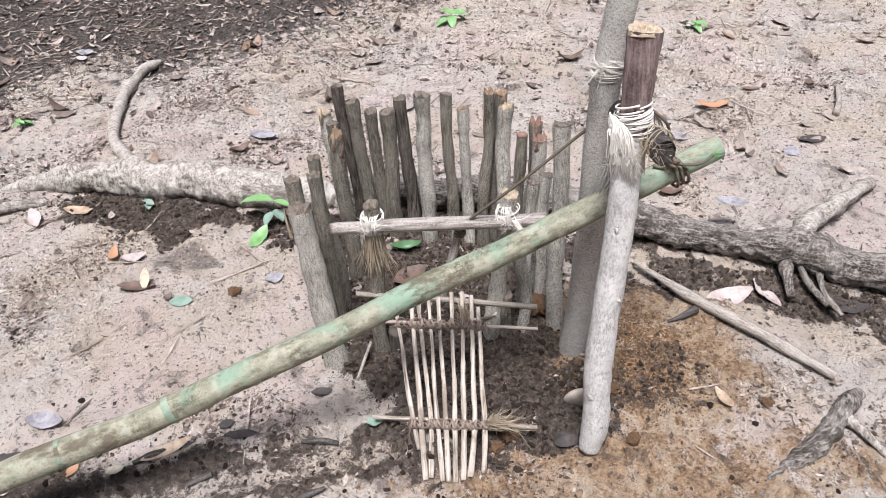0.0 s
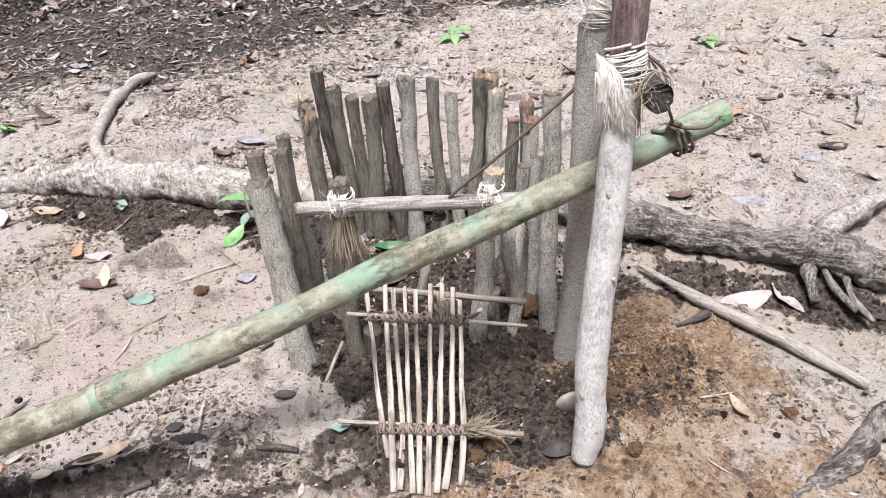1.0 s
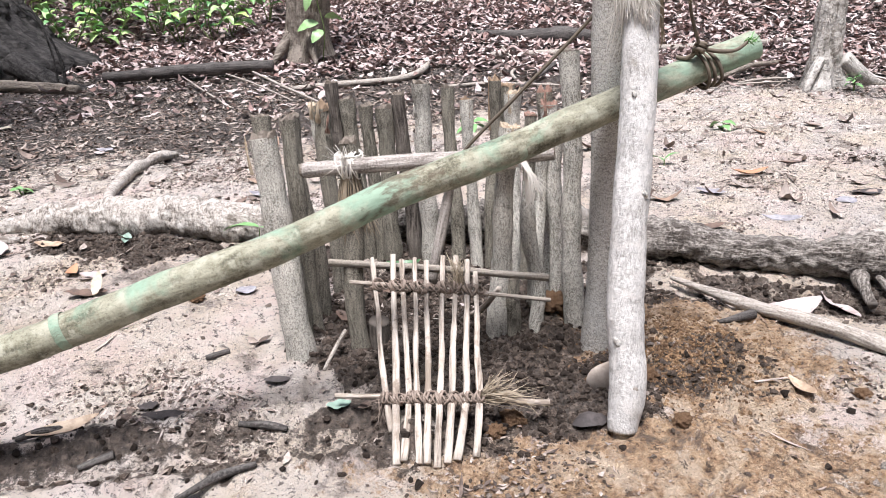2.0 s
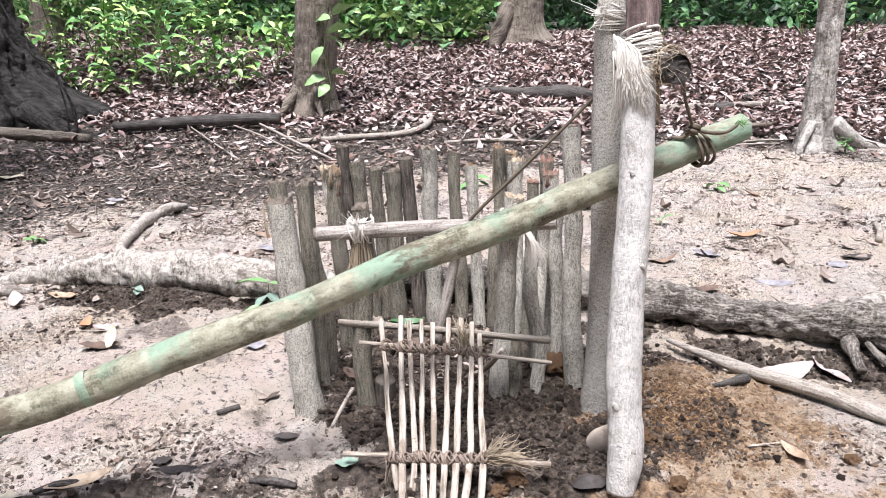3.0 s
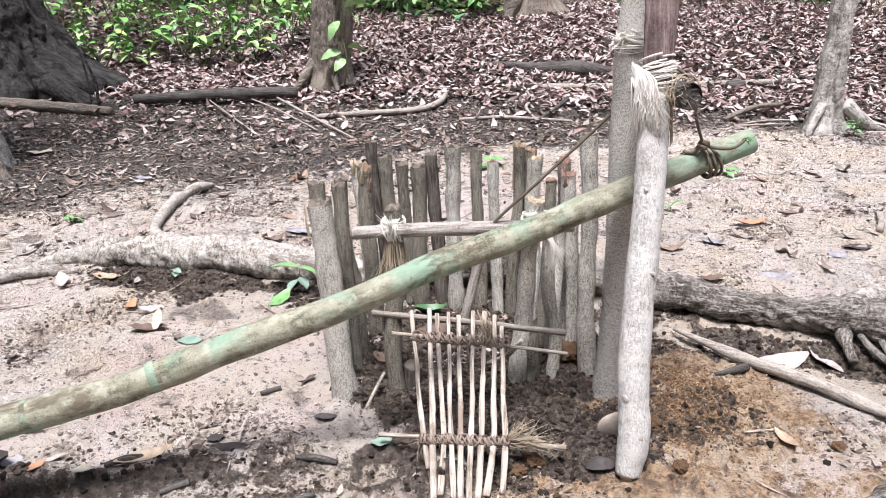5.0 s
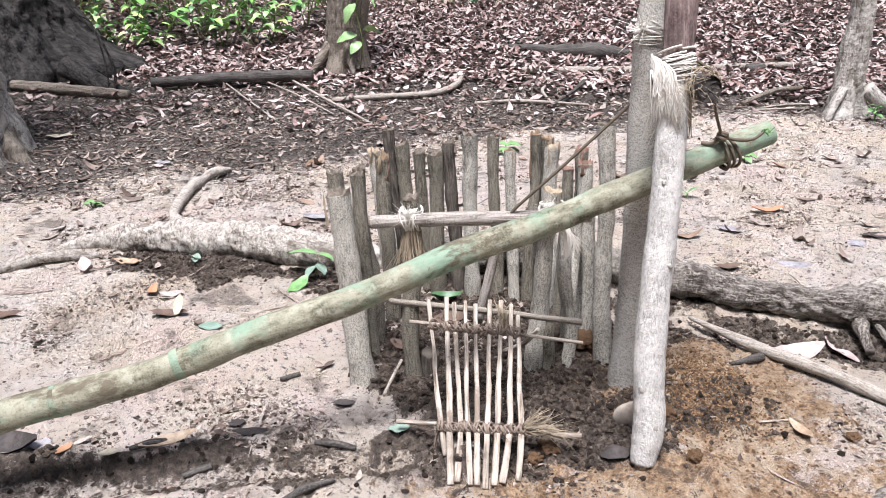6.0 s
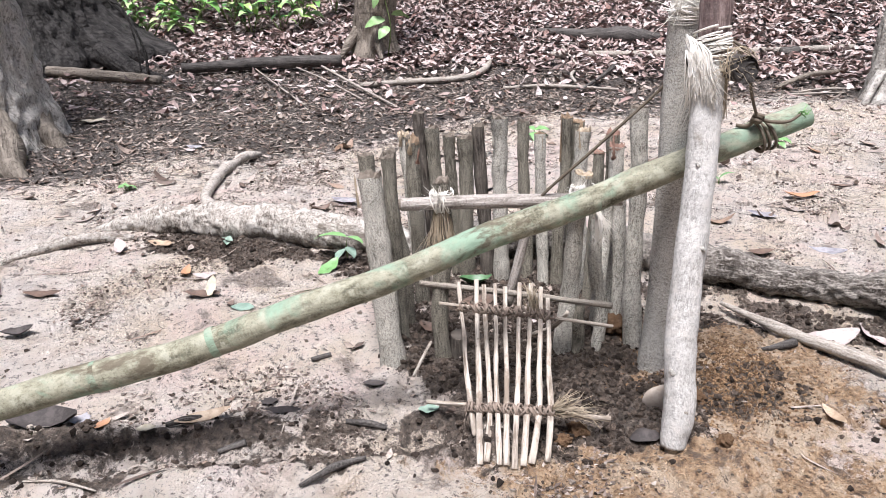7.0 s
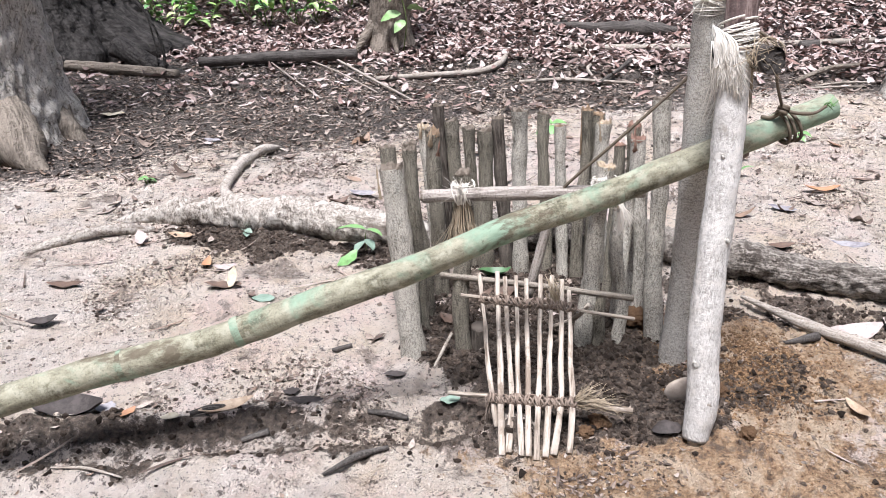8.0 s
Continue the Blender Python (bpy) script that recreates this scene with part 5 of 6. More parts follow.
fallen(-0.722, 1.425, 0.055, 0.02, 100, LEAF_ORANGE, "small orange dead leaf on clay", 0.4, 0.3, (10, 0), seed=10)
fallen(-0.514, 1.268, 0.05, 0.034, 5, LEAF_TEAL, "small blue-green leaf pressed into clay", 0.1, 0.1, seed=11)
fallen(-0.328, 1.357, 0.04, 0.034, 20, LEAF_SILVER, "small silvery leaf on clay", 0.1, 0.1, seed=12)
fallen(-0.667, 0.945, 0.07, 0.036, -5, LEAF_SILVER, "dull silvery dead leaf on clay", 0.2, 0.2, seed=13)
fallen(-0.424, 0.89, 0.09, 0.02, 34, LEAF_TAN, "long tan dead leaf with a dark stalk on wet clay", 0.2, 0.3, (18, 0), seed=14)
fallen(-0.334, 0.95, 0.028, 0.02, 20, LEAF_BLACK, "small black leaf scrap on clay", 0.1, 0.1, seed=15)
fallen(0.59, 1.02, 0.052, 0.02, 112, LEAF_TAN, "narrow pinkish dead leaf on orange clay", 0.3, 0.5, seed=16)
fallen(1.022, 1.897, 0.06, 0.048, 20, LEAF_SILVER, "round silvery dead leaf on clay", -0.2, -0.3, seed=17)
fallen(1.1, 1.96, 0.08, 0.04, 8, LEAF_BLACK, "blackish dead leaf on clay", 0.1, 0.1, seed=18)
fallen(0.713, 1.975, 0.075, 0.04, -25, LEAF_SILVER, "greyish dead leaf on clay", 0.2, 0.2, seed=19)
fallen(0.47, 2.51, 0.1, 0.03, 10, LEAF_BROWN, "dark curled dead leaf on clay", 0.7, 0.5, seed=20)
fallen(1.02, 2.275, 0.065, 0.02, 0, LEAF_BROWN, "narrow dark dead leaf on clay", 0.2, 0.6, seed=21)
fallen(-0.394, 1.5, 0.075, 0.032, 68, LEAF_GREEN, "fresh green leaf fallen on dark earth", 0.2, 0.2, (8, -12), seed=22)
fallen(-1.25, 2.55, 0.062, 0.045, 5, LEAF_SILVER, "silvery dead leaf on leaf mould", 0.2, 0.2, seed=23)
fallen(-1.24, 2.5, 0.045, 0.03, -20, LEAF_WHITE, "small whitish dead leaf on leaf mould", 0.2, 0.2, seed=24)
fallen(-0.885, 1.61, 0.078, 0.034, -6, LEAF_TAN, "tan dead leaf beside the pale root", 0.2, 0.2, seed=25)
fallen(-0.98, 1.575, 0.07, 0.03, -55, LEAF_WHITE, "whitish dead leaf beside the thin root", 0.3, 0.3, (15, 10), seed=26)
fallen(-1.005, 1.295, 0.085, 0.03, 12, LEAF_BROWN, "reddish brown dead leaf on clay", 0.2, 0.2, seed=27)
fallen(-0.925, 1.11, 0.06, 0.03, 35, LEAF_BLACK, "folded black dead leaf on clay", 0.5, 0.7, seed=28)
fallen(-0.68, 0.842, 0.115, 0.06, 12, LEAF_BLACK, "large wet black dead leaf at the edge of the groove", 0.4, 0.75, seed=29)
fallen(-0.62, 0.87, 0.06, 0.03, 20, LEAF_SILVER, "silvery dead leaf on wet clay", 0.1, 0.1, seed=30)
fallen(-0.57, 0.84, 0.03, 0.016, 70, LEAF_ORANGE, "small orange leaf scrap on clay", 0.2, 0.3, seed=31)
fallen(-0.5, 0.845, 0.03, 0.018, 20, LEAF_YELLOW, "small yellow leaf scrap on clay", 0.2, 0.3, seed=32)
fallen(-1.93, 2.95, 0.11, 0.06, 15, LEAF_YELLOW, "yellow-green leaf beside the tree foot", 0.2, 0.2, seed=33)
fallen(0.285, 0.915, 0.05, 0.032, 15, LEAF_BLACK, "curled black dead leaf at the post's foot", -0.5, -0.6, seed=34)
fallen(-0.035, 1.465, 0.075, 0.03, 15, LEAF_DEEP, "rolled green leaf inside the cage", 0.5, 0.9, seed=36)
fallen(-0.02, 1.37, 0.09, 0.05, 40, LEAF_BROWN, "dark dead leaf inside the cage", 0.2, 0.2, seed=37)
fallen(-0.1, 1.24, 0.06, 0.03, -30, LEAF_BROWN, "reddish dead leaf inside the cage", 0.3, 0.3, seed=38)
fallen(0.12, 1.3, 0.07, 0.02, -35, LEAF_WHITE, "pale split lath scrap inside the cage", 0.1, 0.1, seed=39)
fallen(-0.06, 0.96, 0.035, 0.022, 20, LEAF_TEAL, "small pale green leaf under the gate's crossbar", 0.2, 0.2, seed=40)
fallen(0.74, 1.56, 0.08, 0.035, -10, LEAF_SILVER, "greyish dead leaf lying over the rough root", 0.3, 0.3, up=0.075, seed=41)
fallen(0.64, 1.7, 0.07, 0.03, 10, LEAF_BROWN, "brown dead leaf behind the rough root", 0.3, 0.3, seed=42)
fallen(-0.3, 0.925, 0.06, 0.02, 5, LEAF_BLACK, "narrow dark leaf pressed into wet clay", 0.1, 0.1, seed=43)
fallen(-0.17, 1.03, 0.04, 0.018, 10, LEAF_BLACK, "dark twig-like leaf on clay", 0.2, 0.5, seed=44)

DRY = leafy("scattered_dry_leaf", [(0.1, 0.07, 0.055), (0.26, 0.2, 0.165), (0.42, 0.36, 0.315), (0.13, 0.095, 0.075), (0.48, 0.42, 0.375), (0.26, 0.165, 0.105)], 0.6, 0.4, False, 90)
blades = []
for k in range(9):
    v, f = leaf_grid(0.075 + 0.004 * k, 0.03 + 0.002 * (k % 4), (0.15, 0.5, 0.3, 0.8)[k % 4], (0.2, 0.6, -0.2)[k % 3], 100 + k, twist=0.5)
    me = bpy.data.meshes.new("fallen_leaf")
    low = min(q.z for q in v)
    me.from_pydata([(q.x, q.y, q.z - low) for q in v], [], f)
    me.materials.append(DRY)
    me.polygons.foreach_set("use_smooth", np.ones(len(me.polygons), bool))
    blades.append(me)
g = random.Random(21)
spots = 0
while spots < 230:
    x, y = g.uniform(-2.0, 2.6), g.uniform(1.75, 4.1)
    if abs(x) > 0.35 + 0.62 * y or (abs(x) < 0.3 and y < 1.9):
        continue
    ob = new("fallen_leaf", blades[g.randrange(9)])
    s = g.uniform(0.25, 0.95)
    ob.matrix_world = pose(x, y, gz(x, y) + 0.002, g.uniform(-12, 12), g.uniform(-12, 12), g.uniform(0, 360)) @ Matrix.Scale(s, 4)
    tagged(ob, "small dry dead leaf lying on the trodden clay", "leaf", "fallen leaves")
    spots += 1


# ---- seedlings, shrubs and the climber ----
def blade_mesh(name, length, width, material, curl=-0.3, fold=0.25, seed=0, nl=6):
    v, f = leaf_grid(length, width, curl, fold, seed, nl, tip=0.8)
    me = bpy.data.meshes.new(name)
    me.from_pydata([(q.x + length / 2, q.y, q.z - v[2].z) for q in v], [], f)
    me.materials.append(material)
    me.polygons.foreach_set("use_smooth", np.ones(len(me.polygons), bool))
    return me


def plant(name, at, stems, leaf_me, n_leaves, label, category, seed, height, leaf_scale=(0.7, 1.1), stem_r=0.002, lean=0.4, group=""):
    """Stems with single leaves set round them."""
    t = thing(name, at, label, category, group)
    g = random.Random(seed)
    for _ in range(stems):
        a = g.uniform(0, 6.28)
        tip = Vector(at) + Vector((math.cos(a) * lean * height * g.random(), math.sin(a) * lean * height * g.random(), height * g.uniform(0.6, 1.0)))
        mid = Vector(at).lerp(tip, 0.5) + Vector((g.gauss(0, 0.05), g.gauss(0, 0.05), 0)) * height
        bm = bmesh.new()
        base = Vector(at) - Vector((0, 0, 0.01))
        tube(bm, (base, mid, tip), [stem_r * 1.3, stem_r, stem_r * 0.6], 6, 10, 0, 0)
        part("stem", bm, GREEN_STEM, t)
        curve = spline((base, mid, tip), 12)
        for k in range(n_leaves):
            p = curve[11 - int((k / max(1, n_leaves)) * 8)]
            ob = new("leaf", leaf_me[g.randrange(len(leaf_me))])
            ob.parent = t
            ob.matrix_basis = Matrix.Translation(p - Vector(at)) @ pose(0, 0, 0, g.uniform(-25, 25), g.uniform(-25, 30), k * 137.5 + g.uniform(-30, 30)) @ Matrix.Scale(g.uniform(*leaf_scale), 4)
    return t


GREEN_STEM = bark("green_stem", (0.06, 0.09, 0.03), (0.12, 0.17, 0.06), (0.2, 0.24, 0.1))
# shrub leaves in two copies: sunlight painted into one, shade into the other
SUNLIT_LEAF = leafy("sunlit_shrub_leaf", [(0.08, 0.2, 0.055), (0.2, 0.42, 0.11), (0.48, 0.7, 0.21), (0.15, 0.34, 0.14), (0.62, 0.8, 0.34)], 0.4, 0.2, False, 40)
SHADED_LEAF = leafy("shaded_shrub_leaf", [(0.05, 0.14, 0.05), (0.1, 0.26, 0.08), (0.2, 0.4, 0.12)], 0.4, 0.2, False, 40)
big_leaf = [blade_mesh("leaf", 0.115, 0.05, SUNLIT_LEAF, -0.4, 0.2, 200 + k) for k in range(3)]
dim_leaf = [blade_mesh("leaf", 0.1, 0.042, SHADED_LEAF, -0.4, 0.2, 210 + k) for k in range(3)]
tiny_leaf = [blade_mesh("leaf", 0.05, 0.024, LEAF_GREEN, -0.3, 0.2, 220 + k) for k in range(2)]
teal_leaf = [blade_mesh("leaf", 0.045, 0.032, LEAF_TEAL, -0.2, 0.2, 230)]

# the young plant by the cage's corner
p = thing("seedling", on(-0.375, 1.6), "young plant with glossy green and bluish leaves beside the cage", "plant")
bm = bmesh.new()
strand(bm, (on(-0.375, 1.6, -0.01), on(-0.375, 1.595, 0.03), on(-0.37, 1.59, 0.062)), 0.0016, 6, 8)
part("stem", bm, GREEN_STEM, p)
for me_leaf, x, y, z, rx, ry, rz, s in ((LEAF_GREEN, -0.372, 1.59, 0.06, 10, 6, 178, 1.75), (LEAF_GREEN, -0.37, 1.59, 0.06, -8, 10, -20, 1.0), (LEAF_TEAL, -0.375, 1.585, 0.03, 20, 25, -110, 0.9), (LEAF_TEAL, -0.372, 1.585, 0.035, -10, 30, -40, 0.8)):
    ob = new("leaf", blade_mesh("leaf", 0.048, 0.023 if me_leaf is LEAF_GREEN else 0.034, me_leaf, -0.15, 0.15, 5))
    ob.parent = p
    ob.matrix_basis = Matrix.Translation(Vector((x, y, gz(-0.375, 1.6) + z)) - ORIGIN[p]) @ pose(0, 0, 0, rx, ry, rz) @ Matrix.Scale(s, 4)
plant("seedling", on(0.055, 2.85), 1, [blade_mesh("leaf", 0.07, 0.032, LEAF_GREEN, -0.3, 0.2, 240)], 5, "low green seedling on the trodden clay", "plant", 3, 0.04, (0.8, 1.1))
plant("seedling", on(0.957, 2.75), 1, tiny_leaf, 4, "tiny green sprout on the trodden clay", "plant", 4, 0.05, (0.8, 1.2))
plant("seedling", on(-1.237, 2.05), 2, tiny_leaf, 4, "tiny green sprout on the trodden clay", "plant", 5, 0.03, (0.4, 0.7))
plant("seedling", on(-0.715, 1.635), 1, teal_leaf, 3, "tiny bluish sprout under the pale root", "plant", 6, 0.03, (0.5, 0.7))
plant("seedling", on(1.78, 3.6), 2, tiny_leaf, 6, "small fern-like sprout at the tree foot", "plant", 7, 0.09, (0.6, 1.0))
plant("seedling", on(0.66, 2.3), 1, tiny_leaf, 2, "tiny green sprout on the trodden clay", "plant", 8, 0.02, (0.8, 1.2))

BUSH = "leafy bright green shrub at the forest edge"
g = random.Random(5)
for i, (x, y, h) in enumerate(((-1.8, 5.1, 0.4), (-1.95, 5.35, 0.5), (-1.55, 5.6, 0.45), (-2.25, 5.25, 0.4), (-2.5, 5.3, 0.5), (-2.65, 4.8, 0.38), (-2.35, 5.6, 0.6), (-2.8, 5.4, 0.6), (-3.0, 5.0, 0.5), (-3.1, 5.8, 0.8), (-2.1, 5.9, 0.6), (-1.4, 5.8, 0.4), (-3.4, 5.5, 0.8), (-2.75, 6.2, 0.9), (-2.3, 5.4, 0.5), (-1.85, 5.7, 0.55), (-2.9, 5.7, 0.7), (-3.2, 5.3, 0.6), (-2.6, 5.8, 0.8), (-3.5, 6.0, 1.0), (-1.7, 5.2, 0.35), (-2.0, 5.05, 0.35), (-2.45, 5.0, 0.3), (-2.7, 5.2, 0.5))):
    plant("shrub", on(x, y), 3, big_leaf if i % 3 else big_leaf + dim_leaf, 9, BUSH, "shrub", 50 + i, h, (0.6, 1.15), 0.004, 0.7, "shrubs at the forest edge")
for i in range(26):
    x = g.uniform(-4.2, 5.0)
    y = 6.3 + 0.5 * g.random() + (0.3 if abs(x) < 1.5 else 0)
    plant("shrub", on(x, y), 2, dim_leaf + (big_leaf if x < 0.2 else []), 9, "dark green shrub in the forest's shade", "shrub", 80 + i, g.uniform(0.3, 0.7), (0.6, 1.2), 0.004, 0.6, "shrubs at the forest edge")

c = thing("climbing_plant", on(-0.9, 4.5), "climbing plant with big light green leaves on a trunk", "plant")
bm = bmesh.new()
z0 = gz(-0.9, 4.5)
strand(bm, ((-0.9, 4.47, z0), (-0.87, 4.46, z0 + 0.2), (-0.9, 4.46, z0 + 0.4), (-0.84, 4.46, z0 + 0.6)), 0.004, 6, 16)
part("stem", bm, GREEN_STEM, c)
pale_leaf = blade_mesh("leaf", 0.13, 0.075, one_leaf("light_climber_leaf", (0.3, 0.46, 0.22), (0.2, 0.36, 0.12), 0.4), -0.3, 0.15, 9)
for x, z, rz, ry, s in ((-0.9, 0.24, 190, 20, 1.0), (-0.88, 0.2, 230, 40, 0.8), (-0.86, 0.27, -10, 10, 0.9), (-0.9, 0.42, 200, 60, 1.0), (-0.87, 0.5, 20, -10, 1.1), (-0.86, 0.47, -40, 30, 1.0), (-0.85, 0.58, 150, 10, 0.9), (-0.84, 0.6, 10, -20, 1.0)):
    ob = new("leaf", pale_leaf)
    ob.parent = c
    ob.matrix_basis = Matrix.Translation(Vector((x, 4.45, z0 + z)) - ORIGIN[c]) @ pose(0, 0, 0, -35, ry, rz) @ Matrix.Scale(s, 4)

# small hard things
bm = bmesh.new()
tube(bm, ((-0.035, 1.165, gz(-0.035, 1.165) - 0.02), (-0.035, 1.165, 0.02), (-0.034, 1.164, 0.034)), [0.017, 0.017, 0.0165], 14, 8, 0.06, 0.15, 2.0)
single("stump", bm, STAKE_DARK, on(-0.035, 1.165), "low dark cut stub beside the door post", "stump")
bm = bmesh.new()
bmesh.ops.create_icosphere(bm, subdivisions=3, radius=0.033)
for v in bm.verts:
    v.co = Vector((v.co.x * 0.85, v.co.y * 0.3, v.co.z * 1.0)) * (1 + 0.12 * noise.noise(v.co * 40))
bmesh.ops.rotate(bm, verts=bm.verts, cent=(0, 0, 0), matrix=Euler((0.25, 0.3, 0.2)).to_matrix())
bmesh.ops.translate(bm, verts=bm.verts, vec=(0.316, 1.0, gz(0.316, 1.0) + 0.02))
single("stone", bm, STONE, on(0.3, 0.985), "pale flat stone leaning against the front post", "stone")
for i, (x, y, r) in enumerate(((0.672, 1.015, 0.011), (-0.405, 1.302, 0.013), (0.262, 1.245, 0.026), (0.185, 0.935, 0.014), (0.162, 0.91, 0.012), (0.4, 0.915, 0.011), (0.375, 1.04, 0.018))):
    bm = bmesh.new()
    bmesh.ops.create_icosphere(bm, subdivisions=4, radius=r)
    for v in bm.verts:
        v.co = Vector((v.co.x, v.co.y, v.co.z * 0.7)) * (1 + 0.5 * noise.noise(v.co * 70 + Vector((i, 0, 0))) + 0.45 * noise.noise(v.co * 190) + 0.25 * noise.noise(v.co * 480))
    bmesh.ops.translate(bm, verts=bm.verts, vec=on(x, y, r * 0.3))
    single("clod", bm, CRUMB_ORANGE, on(x, y), "crumbly orange clod of clay", "clod", "clods of earth")


# ---- what nobody could count: crumbs, scraps, twigs, litter, foliage ----
def scatter_blades(n, xy, length, width, curl, up, tilt, rows=4, flat=None):
    """Many small blades at once; xy gives places, the rest are (low, high)."""
    nl = rows
    s = np.linspace(0, 1, nl + 1)
    w = np.clip(np.sin(np.pi * np.clip(s * 0.96 + 0.02, 0, 1)) ** 0.8, 0.05, 1)
    L, Wd, cu = rng.uniform(*length, n), rng.uniform(*width, n), rng.uniform(*curl, n)
    px = (s[None, :, None] - 0.5) * L[:, None, None] + np.zeros((1, 1, 3))
    j = np.array([-1, 0, 1.0])[None, None, :]
    py = j * (w[None, :, None] * Wd[:, None, None] * 0.5)
    pz = cu[:, None, None] * L[:, None, None] * ((s[None, :, None] - 0.5) ** 2 * 2) + rng.uniform(-0.3, 0.7, n)[:, None, None] * np.abs(py) + rng.uniform(-0.8, 0.8, n)[:, None, None] * py * (s[None, :, None] - 0.5) * 2
    p = np.stack([px + 0 * py, py + 0 * px, pz], -1).reshape(n, -1, 3)
    a, b, c = rng.uniform(-tilt, tilt, n), rng.uniform(-tilt, tilt, n), rng.uniform(0, 2 * np.pi, n)
    ca, sa, cb, sb, cc, sc = np.cos(a), np.sin(a), np.cos(b), np.sin(b), np.cos(c), np.sin(c)
    o, l = np.zeros(n), np.ones(n)
    rx = np.stack([l, o, o, o, ca, -sa, o, sa, ca], -1).reshape(n, 3, 3)
    ry = np.stack([cb, o, sb, o, l, o, -sb, o, cb], -1).reshape(n, 3, 3)
    rz = np.stack([cc, -sc, o, sc, cc, o, o, o, l], -1).reshape(n, 3, 3)
    p = np.einsum("nij,nkj->nki", rz @ ry @ rx, p)
    if flat is None:
        p[:, :, 2] -= p[:, :, 2].min(1)[:, None]
        p += np.concatenate([xy, (ground_z(xy[:, 0], xy[:, 1]) + rng.uniform(*up, n))[:, None]], 1)[:, None]
    else:
        p += np.concatenate([xy, flat[:, None]], 1)[:, None]
    k = (nl + 1) * 3
    q = np.array([(i * 3 + m, i * 3 + m + 1, i * 3 + m + 4, i * 3 + m + 3) for i in range(nl) for m in range(2)])
    faces = (np.arange(n)[:, None, None] * k + q[None]).reshape(-1, 4)
    return p.reshape(-1, 3).tolist(), faces.tolist()


def scatter_lumps(n, xy, size, squash=0.75):
    """Many small uneven lumps of earth."""
    t = (1 + 5 ** 0.5) / 2
    base = np.array([(-1, t, 0), (1, t, 0), (-1, -t, 0), (1, -t, 0), (0, -1, t), (0, 1, t), (0, -1, -t), (0, 1, -t), (t, 0, -1), (t, 0, 1), (-t, 0, -1), (-t, 0, 1)]) / 1.9
    tri = np.array([(0, 11, 5), (0, 5, 1), (0, 1, 7), (0, 7, 10), (0, 10, 11), (1, 5, 9), (5, 11, 4), (11, 10, 2), (10, 7, 6), (7, 1, 8), (3, 9, 4), (3, 4, 2), (3, 2, 6), (3, 6, 8), (3, 8, 9), (4, 9, 5), (2, 4, 11), (6, 2, 10), (8, 6, 7), (9, 8, 1)])
    r = size[0] * (size[1] / size[0]) ** (rng.random(n) ** 2.2)
    p = base[None] * r[:, None, None] * rng.uniform(0.6, 1.25, (n, 12, 1)) * rng.uniform(0.7, 1.3, (n, 1, 3))
    p[:, :, 2] *= squash
    p += rng.normal(0, 0.12, p.shape) * r[:, None, None]
    p += np.concatenate([xy, (ground_z(xy[:, 0], xy[:, 1]) + r * 0.2)[:, None]], 1)[:, None]
    faces = (np.arange(n)[:, None, None] * 12 + tri[None]).reshape(-1, 3)
    return p.reshape(-1, 3).tolist(), faces.tolist()


def where(n, box, density):
    """n places in the box, thinned by a density between 0 and 1."""
    out = np.zeros((0, 2))
    while len(out) < n:
        q = np.stack([rng.uniform(box[0], box[1], 4 * n), rng.uniform(box[2], box[3], 4 * n)], 1)
        out = np.concatenate([out, q[rng.random(4 * n) < density(q[:, 0], q[:, 1])]])
    return out[:n]


def free(x, y):
    """Off the bare middle: more crumbs where the clay is broken up."""
    return 0.12 + 0.88 * smooth(vnoise(x, y, 5, 21) + 0.5 * vnoise(x, y, 14, 22), 0.05, 0.9)


stuff("earth_crumbs", *scatter_lumps(22000, where(22000, (-1.1, 1.25, 0.6, 1.75), lambda x, y: dark_soil(x, y) ** 1.3 * (0.25 + 0.75 * smooth(groove(x, y), 0.1, 0.16))), (0.001, 0.0075)), CRUMB_DARK, "dark crumbled earth round the cage and roots", "earth")
stuff("clay_crumbs", *scatter_lumps(7500, where(7500, (0.1, 0.9, 0.7, 1.4), lambda x, y: orange_soil(x, y) * (0.06 * free(x, y) + bell(x, y, 0.43, 1.12, 0.09, 0.1))), (0.0008, 0.004)), CRUMB_ORANGE, "orange crumbs of dug clay", "earth")
stuff("clay_grit", *scatter_lumps(14000, where(14000, (-1.6, 1.8, 0.6, 3.2), free), (0.001, 0.0055)), CRUMB_CLAY, "clay grit and small lumps on the trodden ground", "earth")
stuff("dark_grit", *scatter_lumps(9000, where(9000, (-2.4, 2.4, 0.6, 4.2), lambda x, y: np.clip(free(x, y) * 0.6 + mould(x, y), 0, 1)), (0.001, 0.0065)), CRUMB_DARK, "dark grit and humus on the trodden ground", "earth")
stuff("leaf_scraps", *scatter_blades(16000, where(16000, (-2.8, 2.6, 0.6, 4.6), lambda x, y: np.clip(0.12 * free(x, y) + 0.9 * mould(x, y) + 0.12 * smooth(y, 1.5, 3), 0, 1)), (0.008, 0.042), (0.004, 0.018), (0.0, 0.7), (0.0, 0.003), 0.3, 3), SCRAPS, "small scraps of dead leaf", "leaf scraps")
near_free = lambda x, y: free(x, y) ** 1.6 * (1 - 0.7 * dark_soil(x, y))
stuff("bark_flecks", *scatter_blades(7000, where(7000, (-1.25, 1.35, 0.62, 2.4), near_free), (0.004, 0.018), (0.002, 0.007), (-0.3, 0.6), (0.0, 0.002), 0.35, 2), SCRAPS, "tiny dark flecks of bark and leaf on the clay", "leaf scraps")
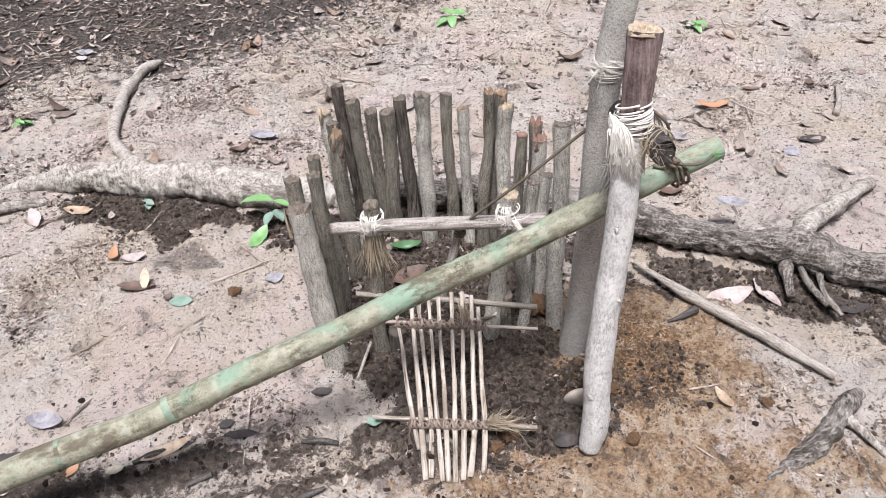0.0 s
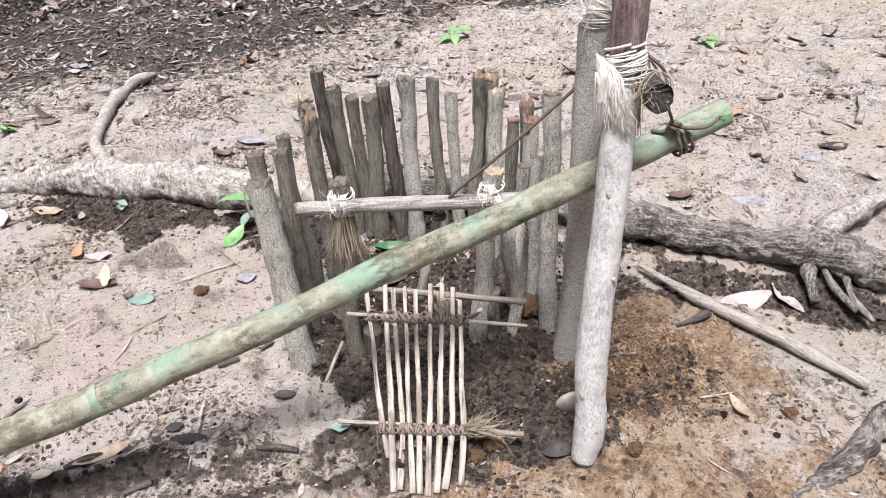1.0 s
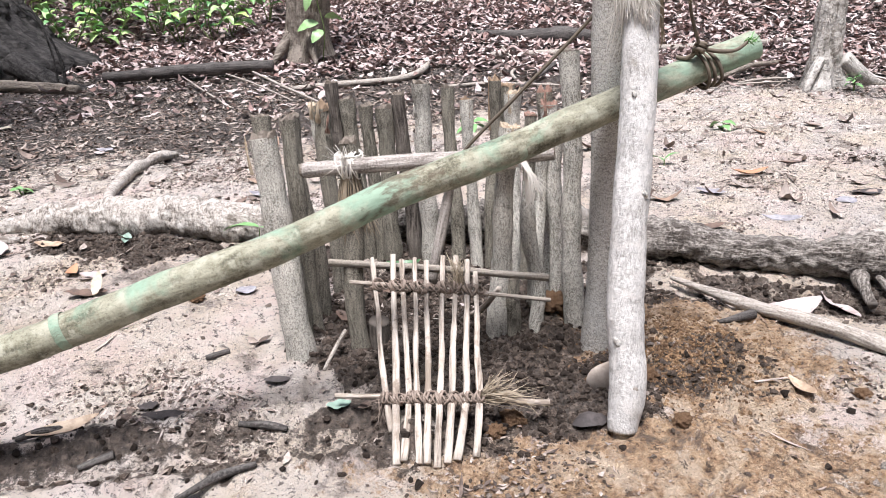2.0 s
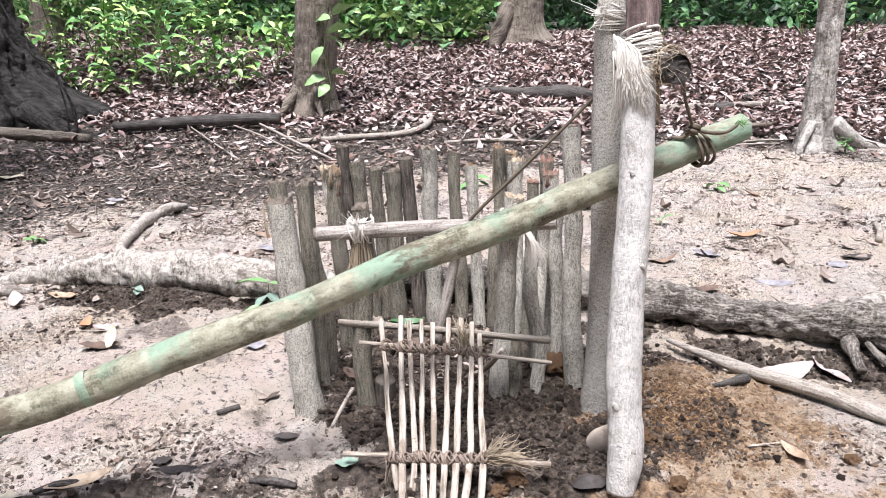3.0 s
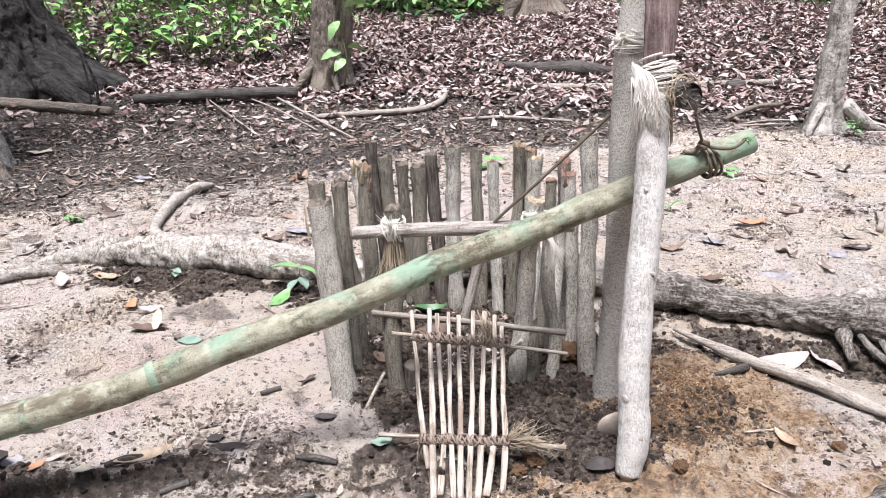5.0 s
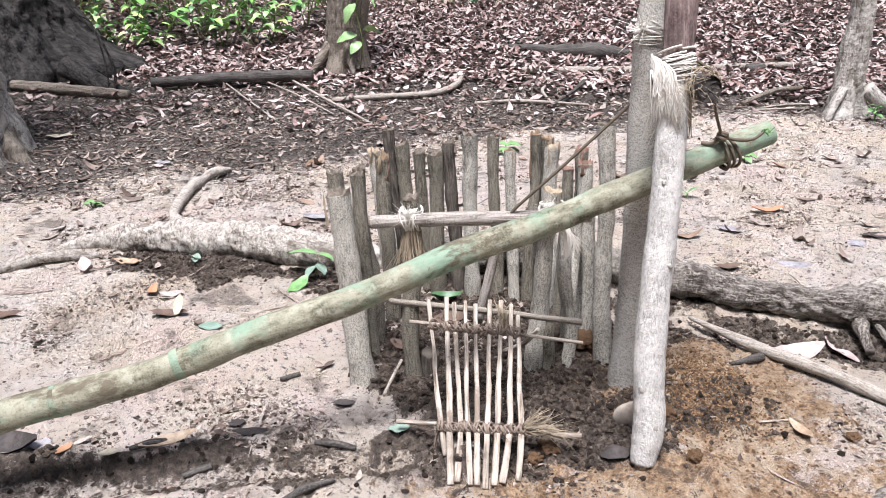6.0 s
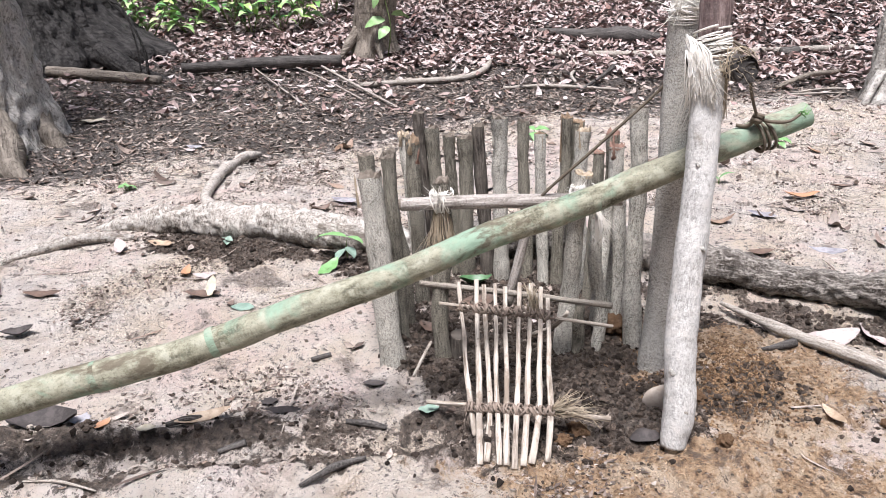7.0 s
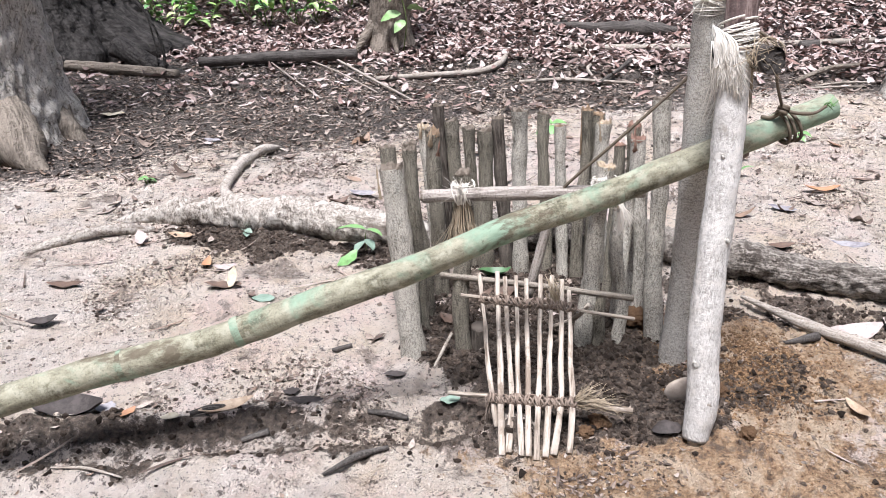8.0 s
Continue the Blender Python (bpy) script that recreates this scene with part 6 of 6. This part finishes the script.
stuff("soil_lumps", *scatter_lumps(9000, where(9000, (-1.25, 1.35, 0.62, 2.6), near_free), (0.0008, 0.005), 0.6), CRUMB_DARK, "small dark lumps of earth trodden into clay", "earth")
stuff("twigs", *scatter_blades(1800, where(1800, (-2.6, 2.6, 0.7, 4.6), lambda x, y: np.clip(0.07 + mould(x, y), 0, 1)), (0.03, 0.2), (0.003, 0.006), (-0.05, 0.15), (0.001, 0.004), 0.06, 5), SCRAPS, "thin dead twigs and leaf stalks", "twigs")
stuff("leaf_litter", *scatter_blades(58000, where(58000, (-5.5, 6.5, 3.1, 7.6), lambda x, y: np.clip(smooth(y + 0.3 * vnoise(x, y, 1.1, 31) + 0.12 * x * (x < 0), 3.9, 4.5) + 0.07 * mould(x, y) * smooth(-x, -0.4, 1.2) + 0.04 * mould(x, y), 0, 1)), (0.03, 0.092), (0.014, 0.038), (-0.3, 0.7), (0.0, 0.03), 0.45, 3), LITTER, "deep litter of curled brown dead leaves", "leaf litter")


def foliage(n, clumps, box, size, lift, spread):
    """Leaves gathered in clumps through a stretch of undergrowth."""
    cx, cy = rng.uniform(box[0], box[1], clumps), rng.uniform(box[2], box[3], clumps)
    cz = rng.uniform(0, 1, clumps) ** 1.1 * lift
    k = rng.integers(0, clumps, n)
    x, y = cx[k] + rng.normal(0, spread, n), cy[k] + rng.normal(0, spread, n)
    z = ground_z(x, y) + np.abs(cz[k] + rng.normal(0, spread * 0.7, n))
    return scatter_blades(n, np.stack([x, y], 1), size, (size[0] * 0.4, size[1] * 0.45), (-0.6, 0.2), (0, 0), 0.9, 3, z)


stuff("undergrowth", *foliage(26000, 700, (-8, 9, 7.1, 9.8), (0.07, 0.17), 2.0, 0.2), JUNGLE, "dense dark green forest undergrowth", "undergrowth")
# sun patches on the left, painted as brighter leaves
stuff("undergrowth", *foliage(7500, 220, (-6.5, 0.0, 6.4, 8.0), (0.07, 0.15), 0.9, 0.16), BRIGHT, "bright young leaves in the forest undergrowth", "undergrowth")


def forest_backdrop():
    """The closed forest far behind. The unseen rest of the ring is added to block low sky light."""
    bm = bmesh.new()
    n = 72
    rows = []
    for z in (0.0, 1.5, 3.0, 4.5, 6.5):
        rows.append([bm.verts.new((14 * math.cos(a), 1.5 + 11 * math.sin(a), z + (0.8 * noise.noise(Vector((math.cos(a) * 6, math.sin(a) * 6, 0))) if z > 5 else 0))) for a in (2 * math.pi * i / n for i in range(n))])
    for i in range(n):
        for a, b in zip(rows, rows[1:]):
            bm.faces.new((a[i], a[(i + 1) % n], b[(i + 1) % n], b[i]))
    nn = Nodes("distant_forest")
    v = nn.coords("Object", shift=False)
    f = nn.noise(v, 5, 6, 0.75)
    m = nn.done(nn.ramp(f, (0.35, (0.006, 0.012, 0.006)), (0.55, (0.02, 0.045, 0.016)), (0.72, (0.06, 0.11, 0.04))), 0.8, [(f, 1.0, 0.3)])
    single("backdrop", bm, m, (0, 12.5, 0), "dark green wall of distant forest, closed unseen to block low sky light", "forest", kind="structure")


forest_backdrop()
